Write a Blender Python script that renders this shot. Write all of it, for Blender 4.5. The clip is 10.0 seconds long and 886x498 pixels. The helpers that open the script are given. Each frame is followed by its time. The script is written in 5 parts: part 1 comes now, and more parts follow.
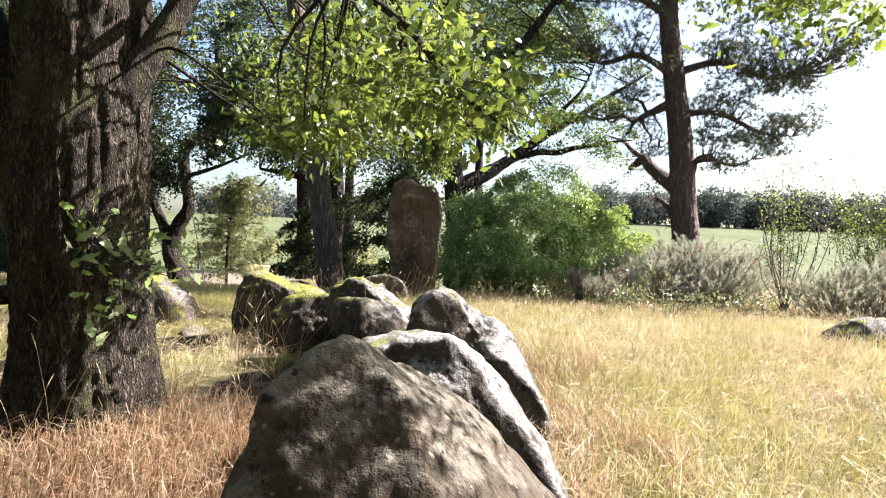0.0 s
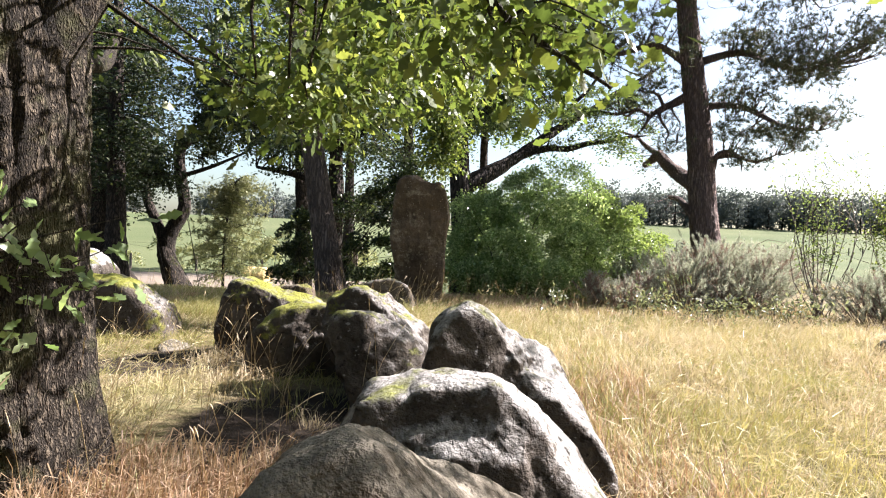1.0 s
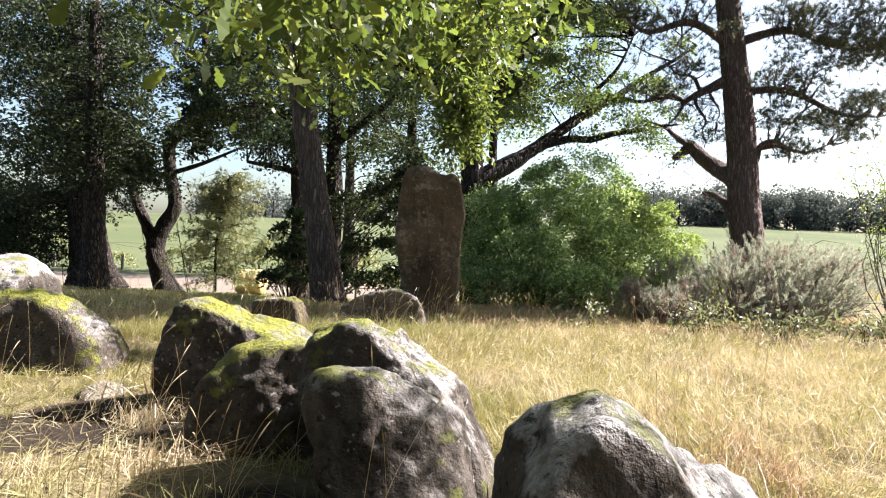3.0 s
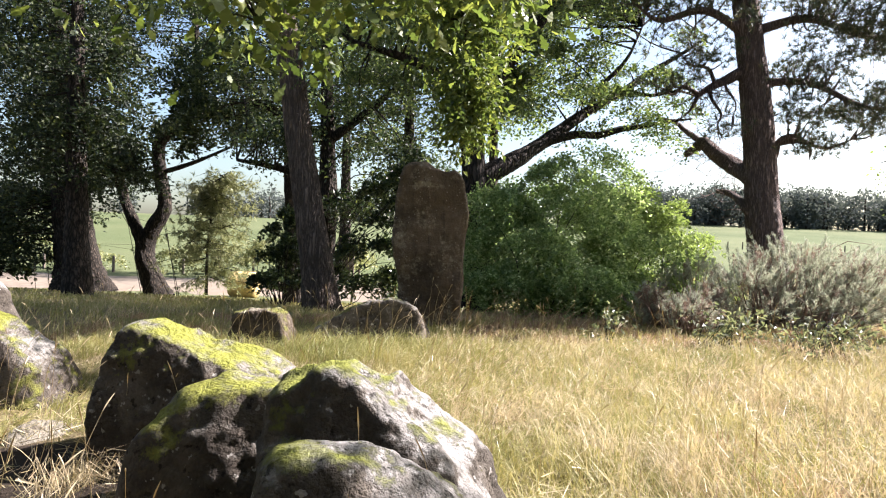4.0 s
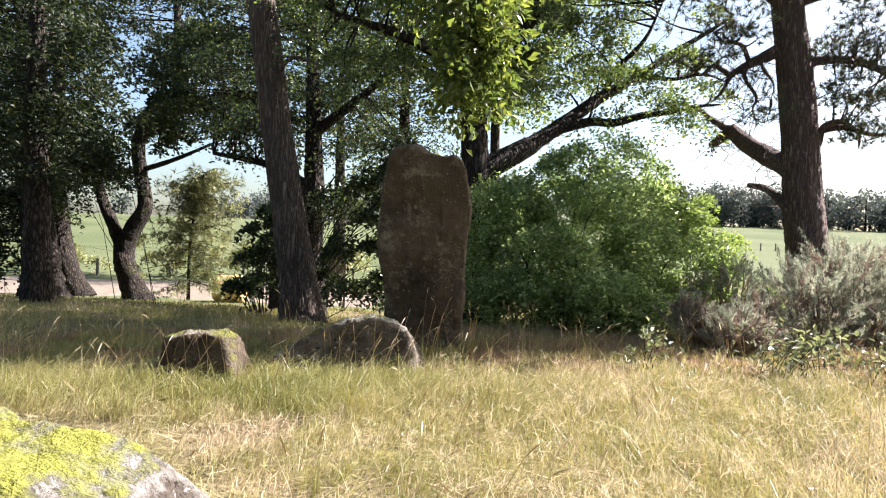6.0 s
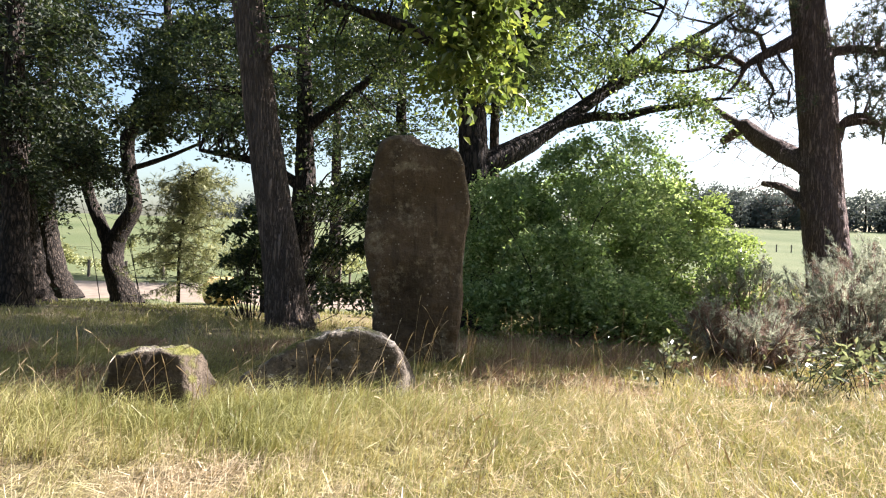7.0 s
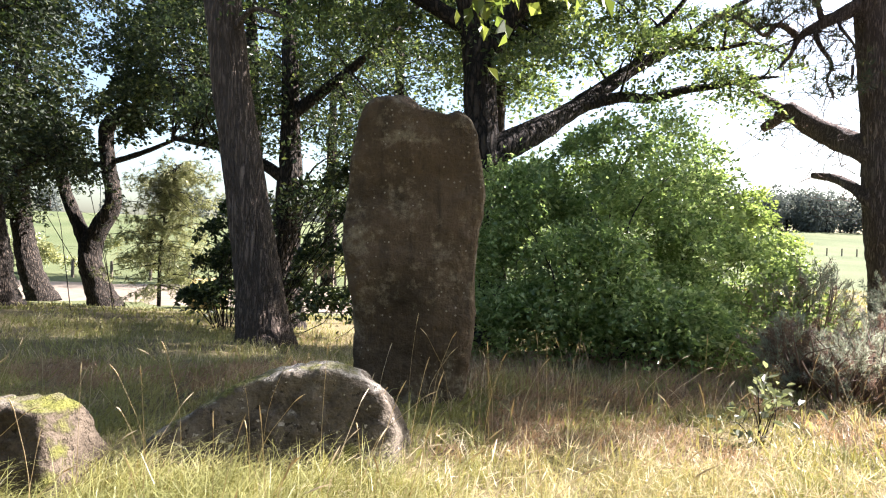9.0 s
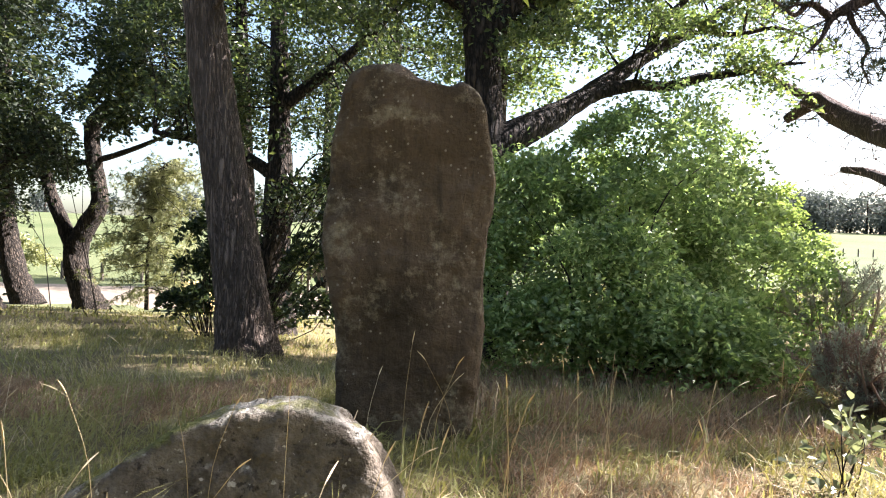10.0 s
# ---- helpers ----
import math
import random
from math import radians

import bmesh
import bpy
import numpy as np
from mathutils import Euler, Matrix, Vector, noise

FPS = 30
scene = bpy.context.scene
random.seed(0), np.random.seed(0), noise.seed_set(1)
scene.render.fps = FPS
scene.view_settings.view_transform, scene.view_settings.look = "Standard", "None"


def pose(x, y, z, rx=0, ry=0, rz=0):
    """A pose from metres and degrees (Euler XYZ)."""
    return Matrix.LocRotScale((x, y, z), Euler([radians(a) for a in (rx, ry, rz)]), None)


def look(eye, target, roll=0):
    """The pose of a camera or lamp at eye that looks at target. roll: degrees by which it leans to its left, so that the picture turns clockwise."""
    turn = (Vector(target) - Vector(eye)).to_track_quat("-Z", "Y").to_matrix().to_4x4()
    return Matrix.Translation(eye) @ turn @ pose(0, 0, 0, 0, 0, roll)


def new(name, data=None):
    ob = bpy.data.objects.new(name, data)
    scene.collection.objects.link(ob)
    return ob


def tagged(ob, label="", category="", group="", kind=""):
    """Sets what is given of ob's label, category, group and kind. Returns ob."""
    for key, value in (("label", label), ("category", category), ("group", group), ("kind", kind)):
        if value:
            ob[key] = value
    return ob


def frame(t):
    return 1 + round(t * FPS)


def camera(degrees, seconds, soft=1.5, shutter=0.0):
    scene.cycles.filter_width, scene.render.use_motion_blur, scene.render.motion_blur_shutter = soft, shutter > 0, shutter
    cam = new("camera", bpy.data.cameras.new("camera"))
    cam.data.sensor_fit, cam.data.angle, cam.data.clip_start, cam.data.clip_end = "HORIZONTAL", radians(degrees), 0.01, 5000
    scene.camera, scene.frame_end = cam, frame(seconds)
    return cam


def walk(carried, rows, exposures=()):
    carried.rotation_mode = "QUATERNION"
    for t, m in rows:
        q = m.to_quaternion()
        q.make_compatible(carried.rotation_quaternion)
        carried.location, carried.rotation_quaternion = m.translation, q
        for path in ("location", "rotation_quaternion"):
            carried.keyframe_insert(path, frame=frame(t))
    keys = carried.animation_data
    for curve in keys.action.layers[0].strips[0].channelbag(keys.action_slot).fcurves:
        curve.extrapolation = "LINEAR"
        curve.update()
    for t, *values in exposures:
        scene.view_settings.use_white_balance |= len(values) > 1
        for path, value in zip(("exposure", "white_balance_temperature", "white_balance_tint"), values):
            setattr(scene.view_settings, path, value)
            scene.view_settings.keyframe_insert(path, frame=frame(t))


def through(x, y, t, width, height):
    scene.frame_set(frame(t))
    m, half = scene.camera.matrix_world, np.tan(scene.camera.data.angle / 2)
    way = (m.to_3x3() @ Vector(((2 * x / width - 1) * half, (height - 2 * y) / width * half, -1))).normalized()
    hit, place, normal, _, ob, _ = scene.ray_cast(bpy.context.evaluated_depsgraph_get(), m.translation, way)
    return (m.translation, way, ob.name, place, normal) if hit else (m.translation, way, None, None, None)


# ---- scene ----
# ---- camera ----
cam = camera(72.0, 10.0, 1.1)
PATH = [
    (0, (0.345, -0.146, 1.176), (0.223, 1.85, 1.142), 2.7),
    (0.5, (0.24, 0.304, 1.166), (0.119, 2.3, 1.132), 2.7),
    (1, (0.15, 0.737, 1.169), (0.027, 2.733, 1.138), 2.6),
    (1.5, (0.064, 1.148, 1.158), (-0.058, 3.144, 1.125), 2.6),
    (2, (-0.025, 1.56, 1.115), (-0.148, 3.555, 1.082), 2.6),
    (2.5, (-0.102, 1.977, 1.103), (-0.225, 3.973, 1.073), 2.6),
    (2.7, (-0.129, 2.16, 1.152), (-0.256, 4.156, 1.12), 2.5),
    (4, (-0.285, 3.239, 1.241), (-0.402, 5.236, 1.208), 2.3),
    (4.5, (-0.327, 3.679, 1.228), (-0.442, 5.675, 1.195), 2.2),
    (5, (-0.368, 4.074, 1.243), (-0.48, 6.071, 1.206), 2.2),
    (5.5, (-0.369, 4.483, 1.23), (-0.481, 6.48, 1.197), 2.2),
    (7, (-0.37, 5.579, 1.25), (-0.477, 7.576, 1.223), 2.2),
    (7.5, (-0.382, 5.965, 1.242), (-0.488, 7.962, 1.214), 2.3),
    (8, (-0.414, 6.343, 1.229), (-0.518, 8.34, 1.202), 2.4),
    (8.5, (-0.46, 6.771, 1.222), (-0.565, 8.768, 1.197), 2.3),
    (9, (-0.508, 7.184, 1.219), (-0.611, 9.182, 1.195), 2.4),
    (9.5, (-0.536, 7.598, 1.212), (-0.638, 9.595, 1.19), 2.3),
    (10, (-0.572, 8.004, 1.213), (-0.669, 10.002, 1.191), 2.3),
]
EXPOSURE = 2.28
walk(cam, [(t, look(eye, target, roll)) for t, eye, target, roll in PATH], [(0, EXPOSURE + 0.25), (1, EXPOSURE + 0.12), (2.5, EXPOSURE + 0.14), (4.5, EXPOSURE + 0.08), (7.5, EXPOSURE + 0.16), (10, EXPOSURE + 0.7)])

# ---- world and sun ----
SUN_EL, SUN_AZ = radians(40), radians(69)
sun_dir = Vector((math.sin(SUN_AZ) * math.cos(SUN_EL), math.cos(SUN_AZ) * math.cos(SUN_EL), math.sin(SUN_EL)))
world = bpy.data.worlds.new("sky")
scene.world = world
world.use_nodes = True
wn = world.node_tree
sky = wn.nodes.new("ShaderNodeTexSky")
sky.sky_type = "NISHITA"
sky.sun_disc = False
sky.sun_elevation, sky.sun_rotation = SUN_EL, SUN_AZ
sky.dust_density = 2.4
wn.links.new(sky.outputs[0], wn.nodes["Background"].inputs[0])
wn.nodes["Background"].inputs[1].default_value = 0.053
sun = new("sun", bpy.data.lights.new("sun", "SUN"))
sun.data.energy, sun.data.angle, sun.data.color = 5.0, radians(0.6), (1.0, 0.925, 0.95)
sun.matrix_world = look(sun_dir * 60, (0, 0, 0))

# ---- materials ----
def links_of(mat):
    return mat.node_tree.nodes, mat.node_tree.links


def node(mat, kind, **values):
    n = mat.node_tree.nodes.new(kind)
    for key, v in values.items():
        n.inputs[key.replace("_", " ")].default_value = v
    return n


def ramp(mat, fac, stops):
    n = mat.node_tree.nodes.new("ShaderNodeValToRGB")
    while len(n.color_ramp.elements) < len(stops):
        n.color_ramp.elements.new(0.5)
    for e, (p, c) in zip(n.color_ramp.elements, stops):
        e.position, e.color = p, (*c, 1)
    mat.node_tree.links.new(fac, n.inputs[0])
    return n.outputs[0]


def noise_tex(mat, scale, detail=4, rough=0.6, coords="Object", stretch=None):
    nodes, links = links_of(mat)
    tc = nodes.new("ShaderNodeTexCoord")
    geo = nodes.new("ShaderNodeNewGeometry")
    src = geo.outputs["Position"] if coords == "World" else tc.outputs["Object"]
    if stretch:
        mp = nodes.new("ShaderNodeMapping")
        mp.inputs["Scale"].default_value = stretch
        links.new(src, mp.inputs[0])
        src = mp.outputs[0]
    n = node(mat, "ShaderNodeTexNoise", Scale=scale, Detail=detail, Roughness=rough)
    links.new(src, n.inputs["Vector"])
    return n.outputs["Fac"]


def mix(mat, fac, a, b, mode="MIX"):
    nodes, links = links_of(mat)
    n = nodes.new("ShaderNodeMix")
    n.data_type, n.blend_type = "RGBA", mode
    for sock, v in ((n.inputs[0], fac), (n.inputs[6], a), (n.inputs[7], b)):
        if isinstance(v, (int, float)):
            sock.default_value = v
        elif isinstance(v, tuple):
            sock.default_value = (*v, 1)
        else:
            links.new(v, sock)
    return n.outputs[2]


def maths(mat, op, a, b=0.0, clamp=False):
    nodes, links = links_of(mat)
    n = nodes.new("ShaderNodeMath")
    n.operation, n.use_clamp = op, clamp
    for sock, v in zip(n.inputs, (a, b)):
        if isinstance(v, (int, float)):
            sock.default_value = v
        else:
            links.new(v, sock)
    return n.outputs[0]


def material(name):
    m = bpy.data.materials.new(name)
    m.use_nodes = True
    return m, m.node_tree.nodes["Principled BSDF"]


def bump(mat, bsdf, height, strength, distance):
    b = node(mat, "ShaderNodeBump", Strength=strength, Distance=distance)
    mat.node_tree.links.new(height, b.inputs["Height"])
    mat.node_tree.links.new(b.outputs[0], bsdf.inputs["Normal"])


def stone_material(name, dark, light, lichen, moss, moss_amount, seed, streak=0.0, crust=0.0, lit_tops=0.5):
    """Weathered stone: brown mottled grain, sheets of pale crust lichen weighted to upward faces to paint them sunlit,
    scattered lichen dots, tufted moss.
    """
    m, p = material(name)
    nodes, links = links_of(m)
    geo = nodes.new("ShaderNodeNewGeometry")
    sep = nodes.new("ShaderNodeSeparateXYZ")
    links.new(geo.outputs["Normal"], sep.inputs[0])
    big = noise_tex(m, 2.3 + seed, 6, 0.65)
    fine = noise_tex(m, 42, 5, 0.75)
    base = ramp(m, maths(m, "ADD", maths(m, "MULTIPLY", big, 0.74), maths(m, "MULTIPLY", fine, 0.26)), [(0.36, dark), (0.64, light)])
    stain = noise_tex(m, 3.4 + seed, 7, 0.7, "Object", (1.6, 1.6, 0.35) if streak else (1, 1, 0.7))
    base = mix(m, ramp(m, stain, [(0.48, (0, 0, 0)), (0.62, (0.6, 0.6, 0.6))]), base, tuple(0.6 * c for c in dark))
    sheet = maths(m, "ADD", maths(m, "MULTIPLY", noise_tex(m, 3.1 + seed, 5, 0.6), 0.4), maths(m, "MULTIPLY", noise_tex(m, 15 + seed, 9, 0.8), 0.6))
    # lichen plus face tilt: the tilt whitens upper faces in place of sunlight
    lichen_light = maths(m, "ADD", maths(m, "MULTIPLY", sep.outputs[2], lit_tops), maths(m, "ADD", sheet, crust))
    pale = ramp(m, noise_tex(m, 55, 4, 0.7), [(0.35, tuple(0.62 * c for c in lichen)), (0.6, lichen)])
    base = mix(m, ramp(m, lichen_light, [(0.74, (0, 0, 0)), (0.82, (0.5, 0.5, 0.5)), (0.95, (0.95, 0.95, 0.95))]), base, pale)
    dots = noise_tex(m, 24 + seed, 3, 0.5)
    base = mix(m, ramp(m, dots, [(0.665, (0, 0, 0)), (0.69, (0.8, 0.8, 0.8))]), base, lichen)
    pits = noise_tex(m, 19, 4, 0.65)
    base = mix(m, ramp(m, pits, [(0.34, (0.85, 0.85, 0.85)), (0.41, (0, 0, 0))]), base, tuple(0.4 * c for c in dark))
    mossy = maths(m, "ADD", maths(m, "MULTIPLY", noise_tex(m, 2.2 + 0.5 * seed, 3, 0.6), 0.62), maths(m, "MULTIPLY", noise_tex(m, 10 + seed, 8, 0.8), 0.38))
    amount = maths(m, "ADD", maths(m, "MULTIPLY", sep.outputs[2], 0.2), maths(m, "ADD", mossy, moss_amount - 0.5))
    fac = ramp(m, amount, [(0.5, (0, 0, 0)), (0.53, (0.55, 0.55, 0.55)), (0.59, (1, 1, 1))])
    tint = ramp(m, noise_tex(m, 27, 5, 0.75), [(0.3, tuple(0.5 * c for c in moss)), (0.5, tuple(0.85 * c for c in moss)), (0.7, tuple(1.15 * c for c in moss))])
    links.new(mix(m, fac, base, tint), p.inputs["Base Color"])
    p.inputs["Roughness"].default_value = 0.9
    p.inputs["Specular IOR Level"].default_value = 0.15
    h = maths(m, "ADD", maths(m, "MULTIPLY", fine, 0.35), maths(m, "ADD", pits, maths(m, "MULTIPLY", fac, maths(m, "MULTIPLY", noise_tex(m, 75, 3, 0.6), 0.7))))
    h = maths(m, "ADD", h, maths(m, "MULTIPLY", noise_tex(m, 6.5, 6, 0.7), 2.0))
    bump(m, p, h, 1.0, 0.03)
    return m


def bark_material(name, dark, light, scale=14, green=None, plates=0.28):
    """Bark: upright cracks between plates, fine grain, and algae where green is given."""
    m, p = material(name)
    nodes, links = links_of(m)
    tc = nodes.new("ShaderNodeTexCoord")
    mp = nodes.new("ShaderNodeMapping")
    mp.inputs["Scale"].default_value = (1, 1, plates)
    links.new(tc.outputs["Object"], mp.inputs[0])
    warp = node(m, "ShaderNodeTexNoise", Scale=scale * 0.6, Detail=4, Roughness=0.6)
    links.new(mp.outputs[0], warp.inputs["Vector"])
    bent = nodes.new("ShaderNodeMix")
    bent.data_type, bent.blend_type = "RGBA", "LINEAR_LIGHT"
    bent.inputs[0].default_value = 0.09
    links.new(mp.outputs[0], bent.inputs[6])
    links.new(warp.outputs["Color"], bent.inputs[7])
    crack = node(m, "ShaderNodeTexVoronoi", Scale=scale)
    crack.feature = "DISTANCE_TO_EDGE"
    links.new(bent.outputs[2], crack.inputs["Vector"])
    plate = ramp(m, crack.outputs["Distance"], [(0.0, (0, 0, 0)), (0.32, (1, 1, 1))])
    fine = noise_tex(m, scale * 5, 4, 0.7, "Object", (1, 1, 0.4))
    tone = noise_tex(m, 2.1, 4, 0.6)
    shade = maths(m, "MULTIPLY", plate, maths(m, "ADD", maths(m, "MULTIPLY", fine, 0.7), maths(m, "MULTIPLY", tone, 0.7)))
    c = ramp(m, shade, [(0.1, dark), (0.85, light)])
    if green:
        c = mix(m, ramp(m, noise_tex(m, 3.1, 5, 0.7), [(0.5, (0, 0, 0)), (0.62, (0.7, 0.7, 0.7))]), c, green)
    links.new(c, p.inputs["Base Color"])
    p.inputs["Roughness"].default_value = 0.9
    p.inputs["Specular IOR Level"].default_value = 0.2
    bump(m, p, maths(m, "ADD", plate, maths(m, "MULTIPLY", fine, 0.5)), 1.0, 0.04)
    return m


def leaf_material(name, stops, through=0.45, gloss=0.45, tint=(1.6, 1.7, 0.6), patch=0.0):
    """Leaf: a glossy upper face and light that passes through; each leaf has its own shade."""
    m, p = material(name)
    nodes, links = links_of(m)
    geo = nodes.new("ShaderNodeNewGeometry")
    fac = geo.outputs["Random Per Island"]
    if patch:
        far = maths(m, "MULTIPLY", maths(m, "SUBTRACT", noise_tex(m, 0.75, 6, 0.68, "World"), 0.3), 2.5)
        fac = maths(m, "ADD", maths(m, "MULTIPLY", fac, 1 - patch), maths(m, "MULTIPLY", far, patch), True)
    c = ramp(m, fac, stops)
    links.new(c, p.inputs["Base Color"])
    p.inputs["Roughness"].default_value = gloss
    p.inputs["Specular IOR Level"].default_value = 0.4
    tr = nodes.new("ShaderNodeBsdfTranslucent")
    links.new(mix(m, 1.0, c, tint, "MULTIPLY"), tr.inputs[0])
    ms = nodes.new("ShaderNodeMixShader")
    ms.inputs[0].default_value = through
    links.new(p.outputs[0], ms.inputs[1])
    links.new(tr.outputs[0], ms.inputs[2])
    links.new(ms.outputs[0], nodes["Material Output"].inputs[0])
    return m


def plain(name, color, rough=0.8, spread=0.25, scale=12):
    m, p = material(name)
    f = noise_tex(m, scale, 5, 0.65)
    m.node_tree.links.new(ramp(m, f, [(0.3, tuple(c * (1 - spread) for c in color)), (0.7, tuple(min(1, c * (1 + spread)) for c in color))]), p.inputs["Base Color"])
    p.inputs["Roughness"].default_value = rough
    bump(m, p, f, 0.5, 0.02)
    return m


GRANITE = stone_material("grey_granite", (0.032, 0.025, 0.017), (0.108, 0.087, 0.061), (0.23, 0.205, 0.16), (0.14, 0.145, 0.035), 0.20, 0.0, 0.0, -0.04)
GRANITE_PALE = stone_material("pale_granite", (0.032, 0.026, 0.02), (0.115, 0.098, 0.08), (0.36, 0.345, 0.32), (0.17, 0.18, 0.04), 0.31, 0.3, 0.0, 0.03)
GRANITE_MOSSY = stone_material("mossy_granite", (0.035, 0.028, 0.022), (0.125, 0.105, 0.085), (0.27, 0.255, 0.23), (0.22, 0.225, 0.045), 0.385, 0.6, 0.0, -0.04)
GRANITE_SHELF = stone_material("moss_patched_granite", (0.034, 0.028, 0.022), (0.125, 0.107, 0.088), (0.30, 0.285, 0.265), (0.19, 0.20, 0.045), 0.345, 0.4, 0.0, -0.02)
TAN_STONE = stone_material("tan_granite", (0.06, 0.048, 0.036), (0.21, 0.178, 0.138), (0.38, 0.35, 0.30), (0.15, 0.15, 0.045), 0.365, 0.5, 0.0, -0.04)


def slab_material():
    """Brown sandstone: russet and olive-brown clouds, water streaks, pale lichen blotches and white specks."""
    m, p = material("brown_sandstone")
    nodes, links = links_of(m)
    cloud = maths(m, "ADD", maths(m, "MULTIPLY", noise_tex(m, 1.7, 5, 0.6), 0.75), maths(m, "MULTIPLY", noise_tex(m, 30, 5, 0.7), 0.25))
    c = ramp(m, cloud, [(0.34, (0.035, 0.028, 0.019)), (0.48, (0.082, 0.061, 0.04)), (0.58, (0.108, 0.079, 0.052)), (0.7, (0.14, 0.117, 0.08))])
    streak = noise_tex(m, 5.5, 6, 0.7, "Object", (1.5, 1.5, 0.22))
    c = mix(m, ramp(m, streak, [(0.5, (0, 0, 0)), (0.66, (0.7, 0.7, 0.7))]), c, (0.04, 0.032, 0.021))
    blotch = maths(m, "ADD", maths(m, "MULTIPLY", noise_tex(m, 2.4, 3, 0.5), 0.45), maths(m, "MULTIPLY", noise_tex(m, 11, 7, 0.75), 0.55))
    c = mix(m, ramp(m, blotch, [(0.525, (0, 0, 0)), (0.63, (0.75, 0.75, 0.75))]), c, (0.27, 0.235, 0.165))
    specks = node(m, "ShaderNodeTexVoronoi", Scale=17.0, Randomness=1.0)
    tc = nodes.new("ShaderNodeTexCoord")
    links.new(tc.outputs["Object"], specks.inputs["Vector"])
    few = maths(m, "GREATER_THAN", noise_tex(m, 3.0, 2, 0.5), 0.5)
    dot = maths(m, "MULTIPLY", maths(m, "LESS_THAN", specks.outputs["Distance"], 0.13), few)
    c = mix(m, maths(m, "MULTIPLY", dot, 0.6), c, (0.36, 0.33, 0.27))
    links.new(c, p.inputs["Base Color"])
    p.inputs["Roughness"].default_value = 0.92
    p.inputs["Specular IOR Level"].default_value = 0.15
    h = maths(m, "ADD", maths(m, "MULTIPLY", noise_tex(m, 7, 7, 0.7), 2.0), maths(m, "ADD", maths(m, "MULTIPLY", noise_tex(m, 45, 4, 0.7), 0.4), streak))
    bump(m, p, h, 1.0, 0.03)
    return m


BROWN_STONE = stone_material("brown_granite", (0.04, 0.031, 0.022), (0.15, 0.118, 0.085), (0.24, 0.21, 0.165), (0.14, 0.14, 0.035), 0.39, 0.35, 0.0, -0.08)
SLAB_STONE = slab_material()
OAK_BARK = bark_material("oak_bark", (0.024, 0.019, 0.014), (0.15, 0.12, 0.085), 30, (0.085, 0.085, 0.035), 0.3)
PINE_BARK = bark_material("pine_bark", (0.075, 0.059, 0.048), (0.23, 0.178, 0.142), 19, None, 0.08)
PINE_BARK_RED = bark_material("red_pine_bark", (0.10, 0.073, 0.064), (0.32, 0.235, 0.205), 22, None, 0.1)
DARK_BARK = bark_material("dark_bark", (0.012, 0.010, 0.008), (0.075, 0.058, 0.044), 12, None, 0.3)
OAK_LEAF = leaf_material("oak_leaf", [(0.0, (0.045, 0.068, 0.02)), (0.6, (0.088, 0.12, 0.034)), (1.0, (0.175, 0.20, 0.058))], 0.46, 0.38, (1.55, 1.55, 0.9))
# shaded copy of the oak leaf: shade on the left trees put into colour
SHADE_LEAF = leaf_material("shade_darkened_leaf", [(0.0, (0.018, 0.030, 0.016)), (0.7, (0.038, 0.055, 0.026)), (1.0, (0.115, 0.135, 0.055))], 0.45, 0.34, (1.5, 1.5, 0.9))
OAK_LEAF_DARK = leaf_material("shaded_oak_leaf", [(0.0, (0.032, 0.052, 0.022)), (0.7, (0.075, 0.105, 0.045)), (1.0, (0.20, 0.235, 0.09))], 0.5, 0.3, (1.7, 1.7, 1.0))
BUSH_LEAF = leaf_material("bush_leaf", [(0.0, (0.07, 0.112, 0.045)), (0.6, (0.215, 0.285, 0.12)), (1.0, (0.55, 0.60, 0.36))], 0.53, 0.2, (1.45, 1.5, 0.95), 0.35)
LIME_LEAF = leaf_material("lime_green_leaf", [(0.0, (0.095, 0.14, 0.05)), (1.0, (0.27, 0.325, 0.13))], 0.42, 0.28, (1.5, 1.55, 0.9), 0.3)
PINE_NEEDLE = leaf_material("pine_needle", [(0.0, (0.05, 0.065, 0.04)), (0.8, (0.09, 0.105, 0.065)), (1.0, (0.18, 0.13, 0.07))], 0.3, 0.5, (1.2, 1.2, 0.9))
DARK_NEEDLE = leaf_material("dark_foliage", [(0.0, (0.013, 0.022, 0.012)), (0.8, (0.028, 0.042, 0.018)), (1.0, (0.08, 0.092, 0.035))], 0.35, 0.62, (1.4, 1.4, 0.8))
LARCH_NEEDLE = leaf_material("larch_needle", [(0.0, (0.15, 0.17, 0.08)), (1.0, (0.36, 0.36, 0.18))], 0.4, 0.5, (1.2, 1.2, 0.9))
GORSE_SPINE = leaf_material("gorse_spine", [(0.0, (0.18, 0.20, 0.145)), (0.6, (0.33, 0.35, 0.275)), (1.0, (0.50, 0.50, 0.42))], 0.45, 0.6, (1.15, 1.15, 1.0), 0.4)
GORSE_BROWN = leaf_material("dead_gorse", [(0.0, (0.12, 0.083, 0.066)), (1.0, (0.30, 0.22, 0.175))], 0.35, 0.7, (1.1, 1, 0.9))
BRAMBLE_LEAF = leaf_material("bramble_leaf", [(0.0, (0.07, 0.085, 0.05)), (1.0, (0.21, 0.225, 0.155))], 0.45, 0.3, (1.3, 1.3, 0.8))
# distance haze is painted into these blue-grey leaf tones
HAZED_LEAF = leaf_material("hazed_wood_leaf", [(0.0, (0.075, 0.088, 0.088)), (0.6, (0.09, 0.104, 0.098)), (1.0, (0.115, 0.125, 0.108))], 0.3, 0.85, (1.1, 1.1, 0.9), 0.4)
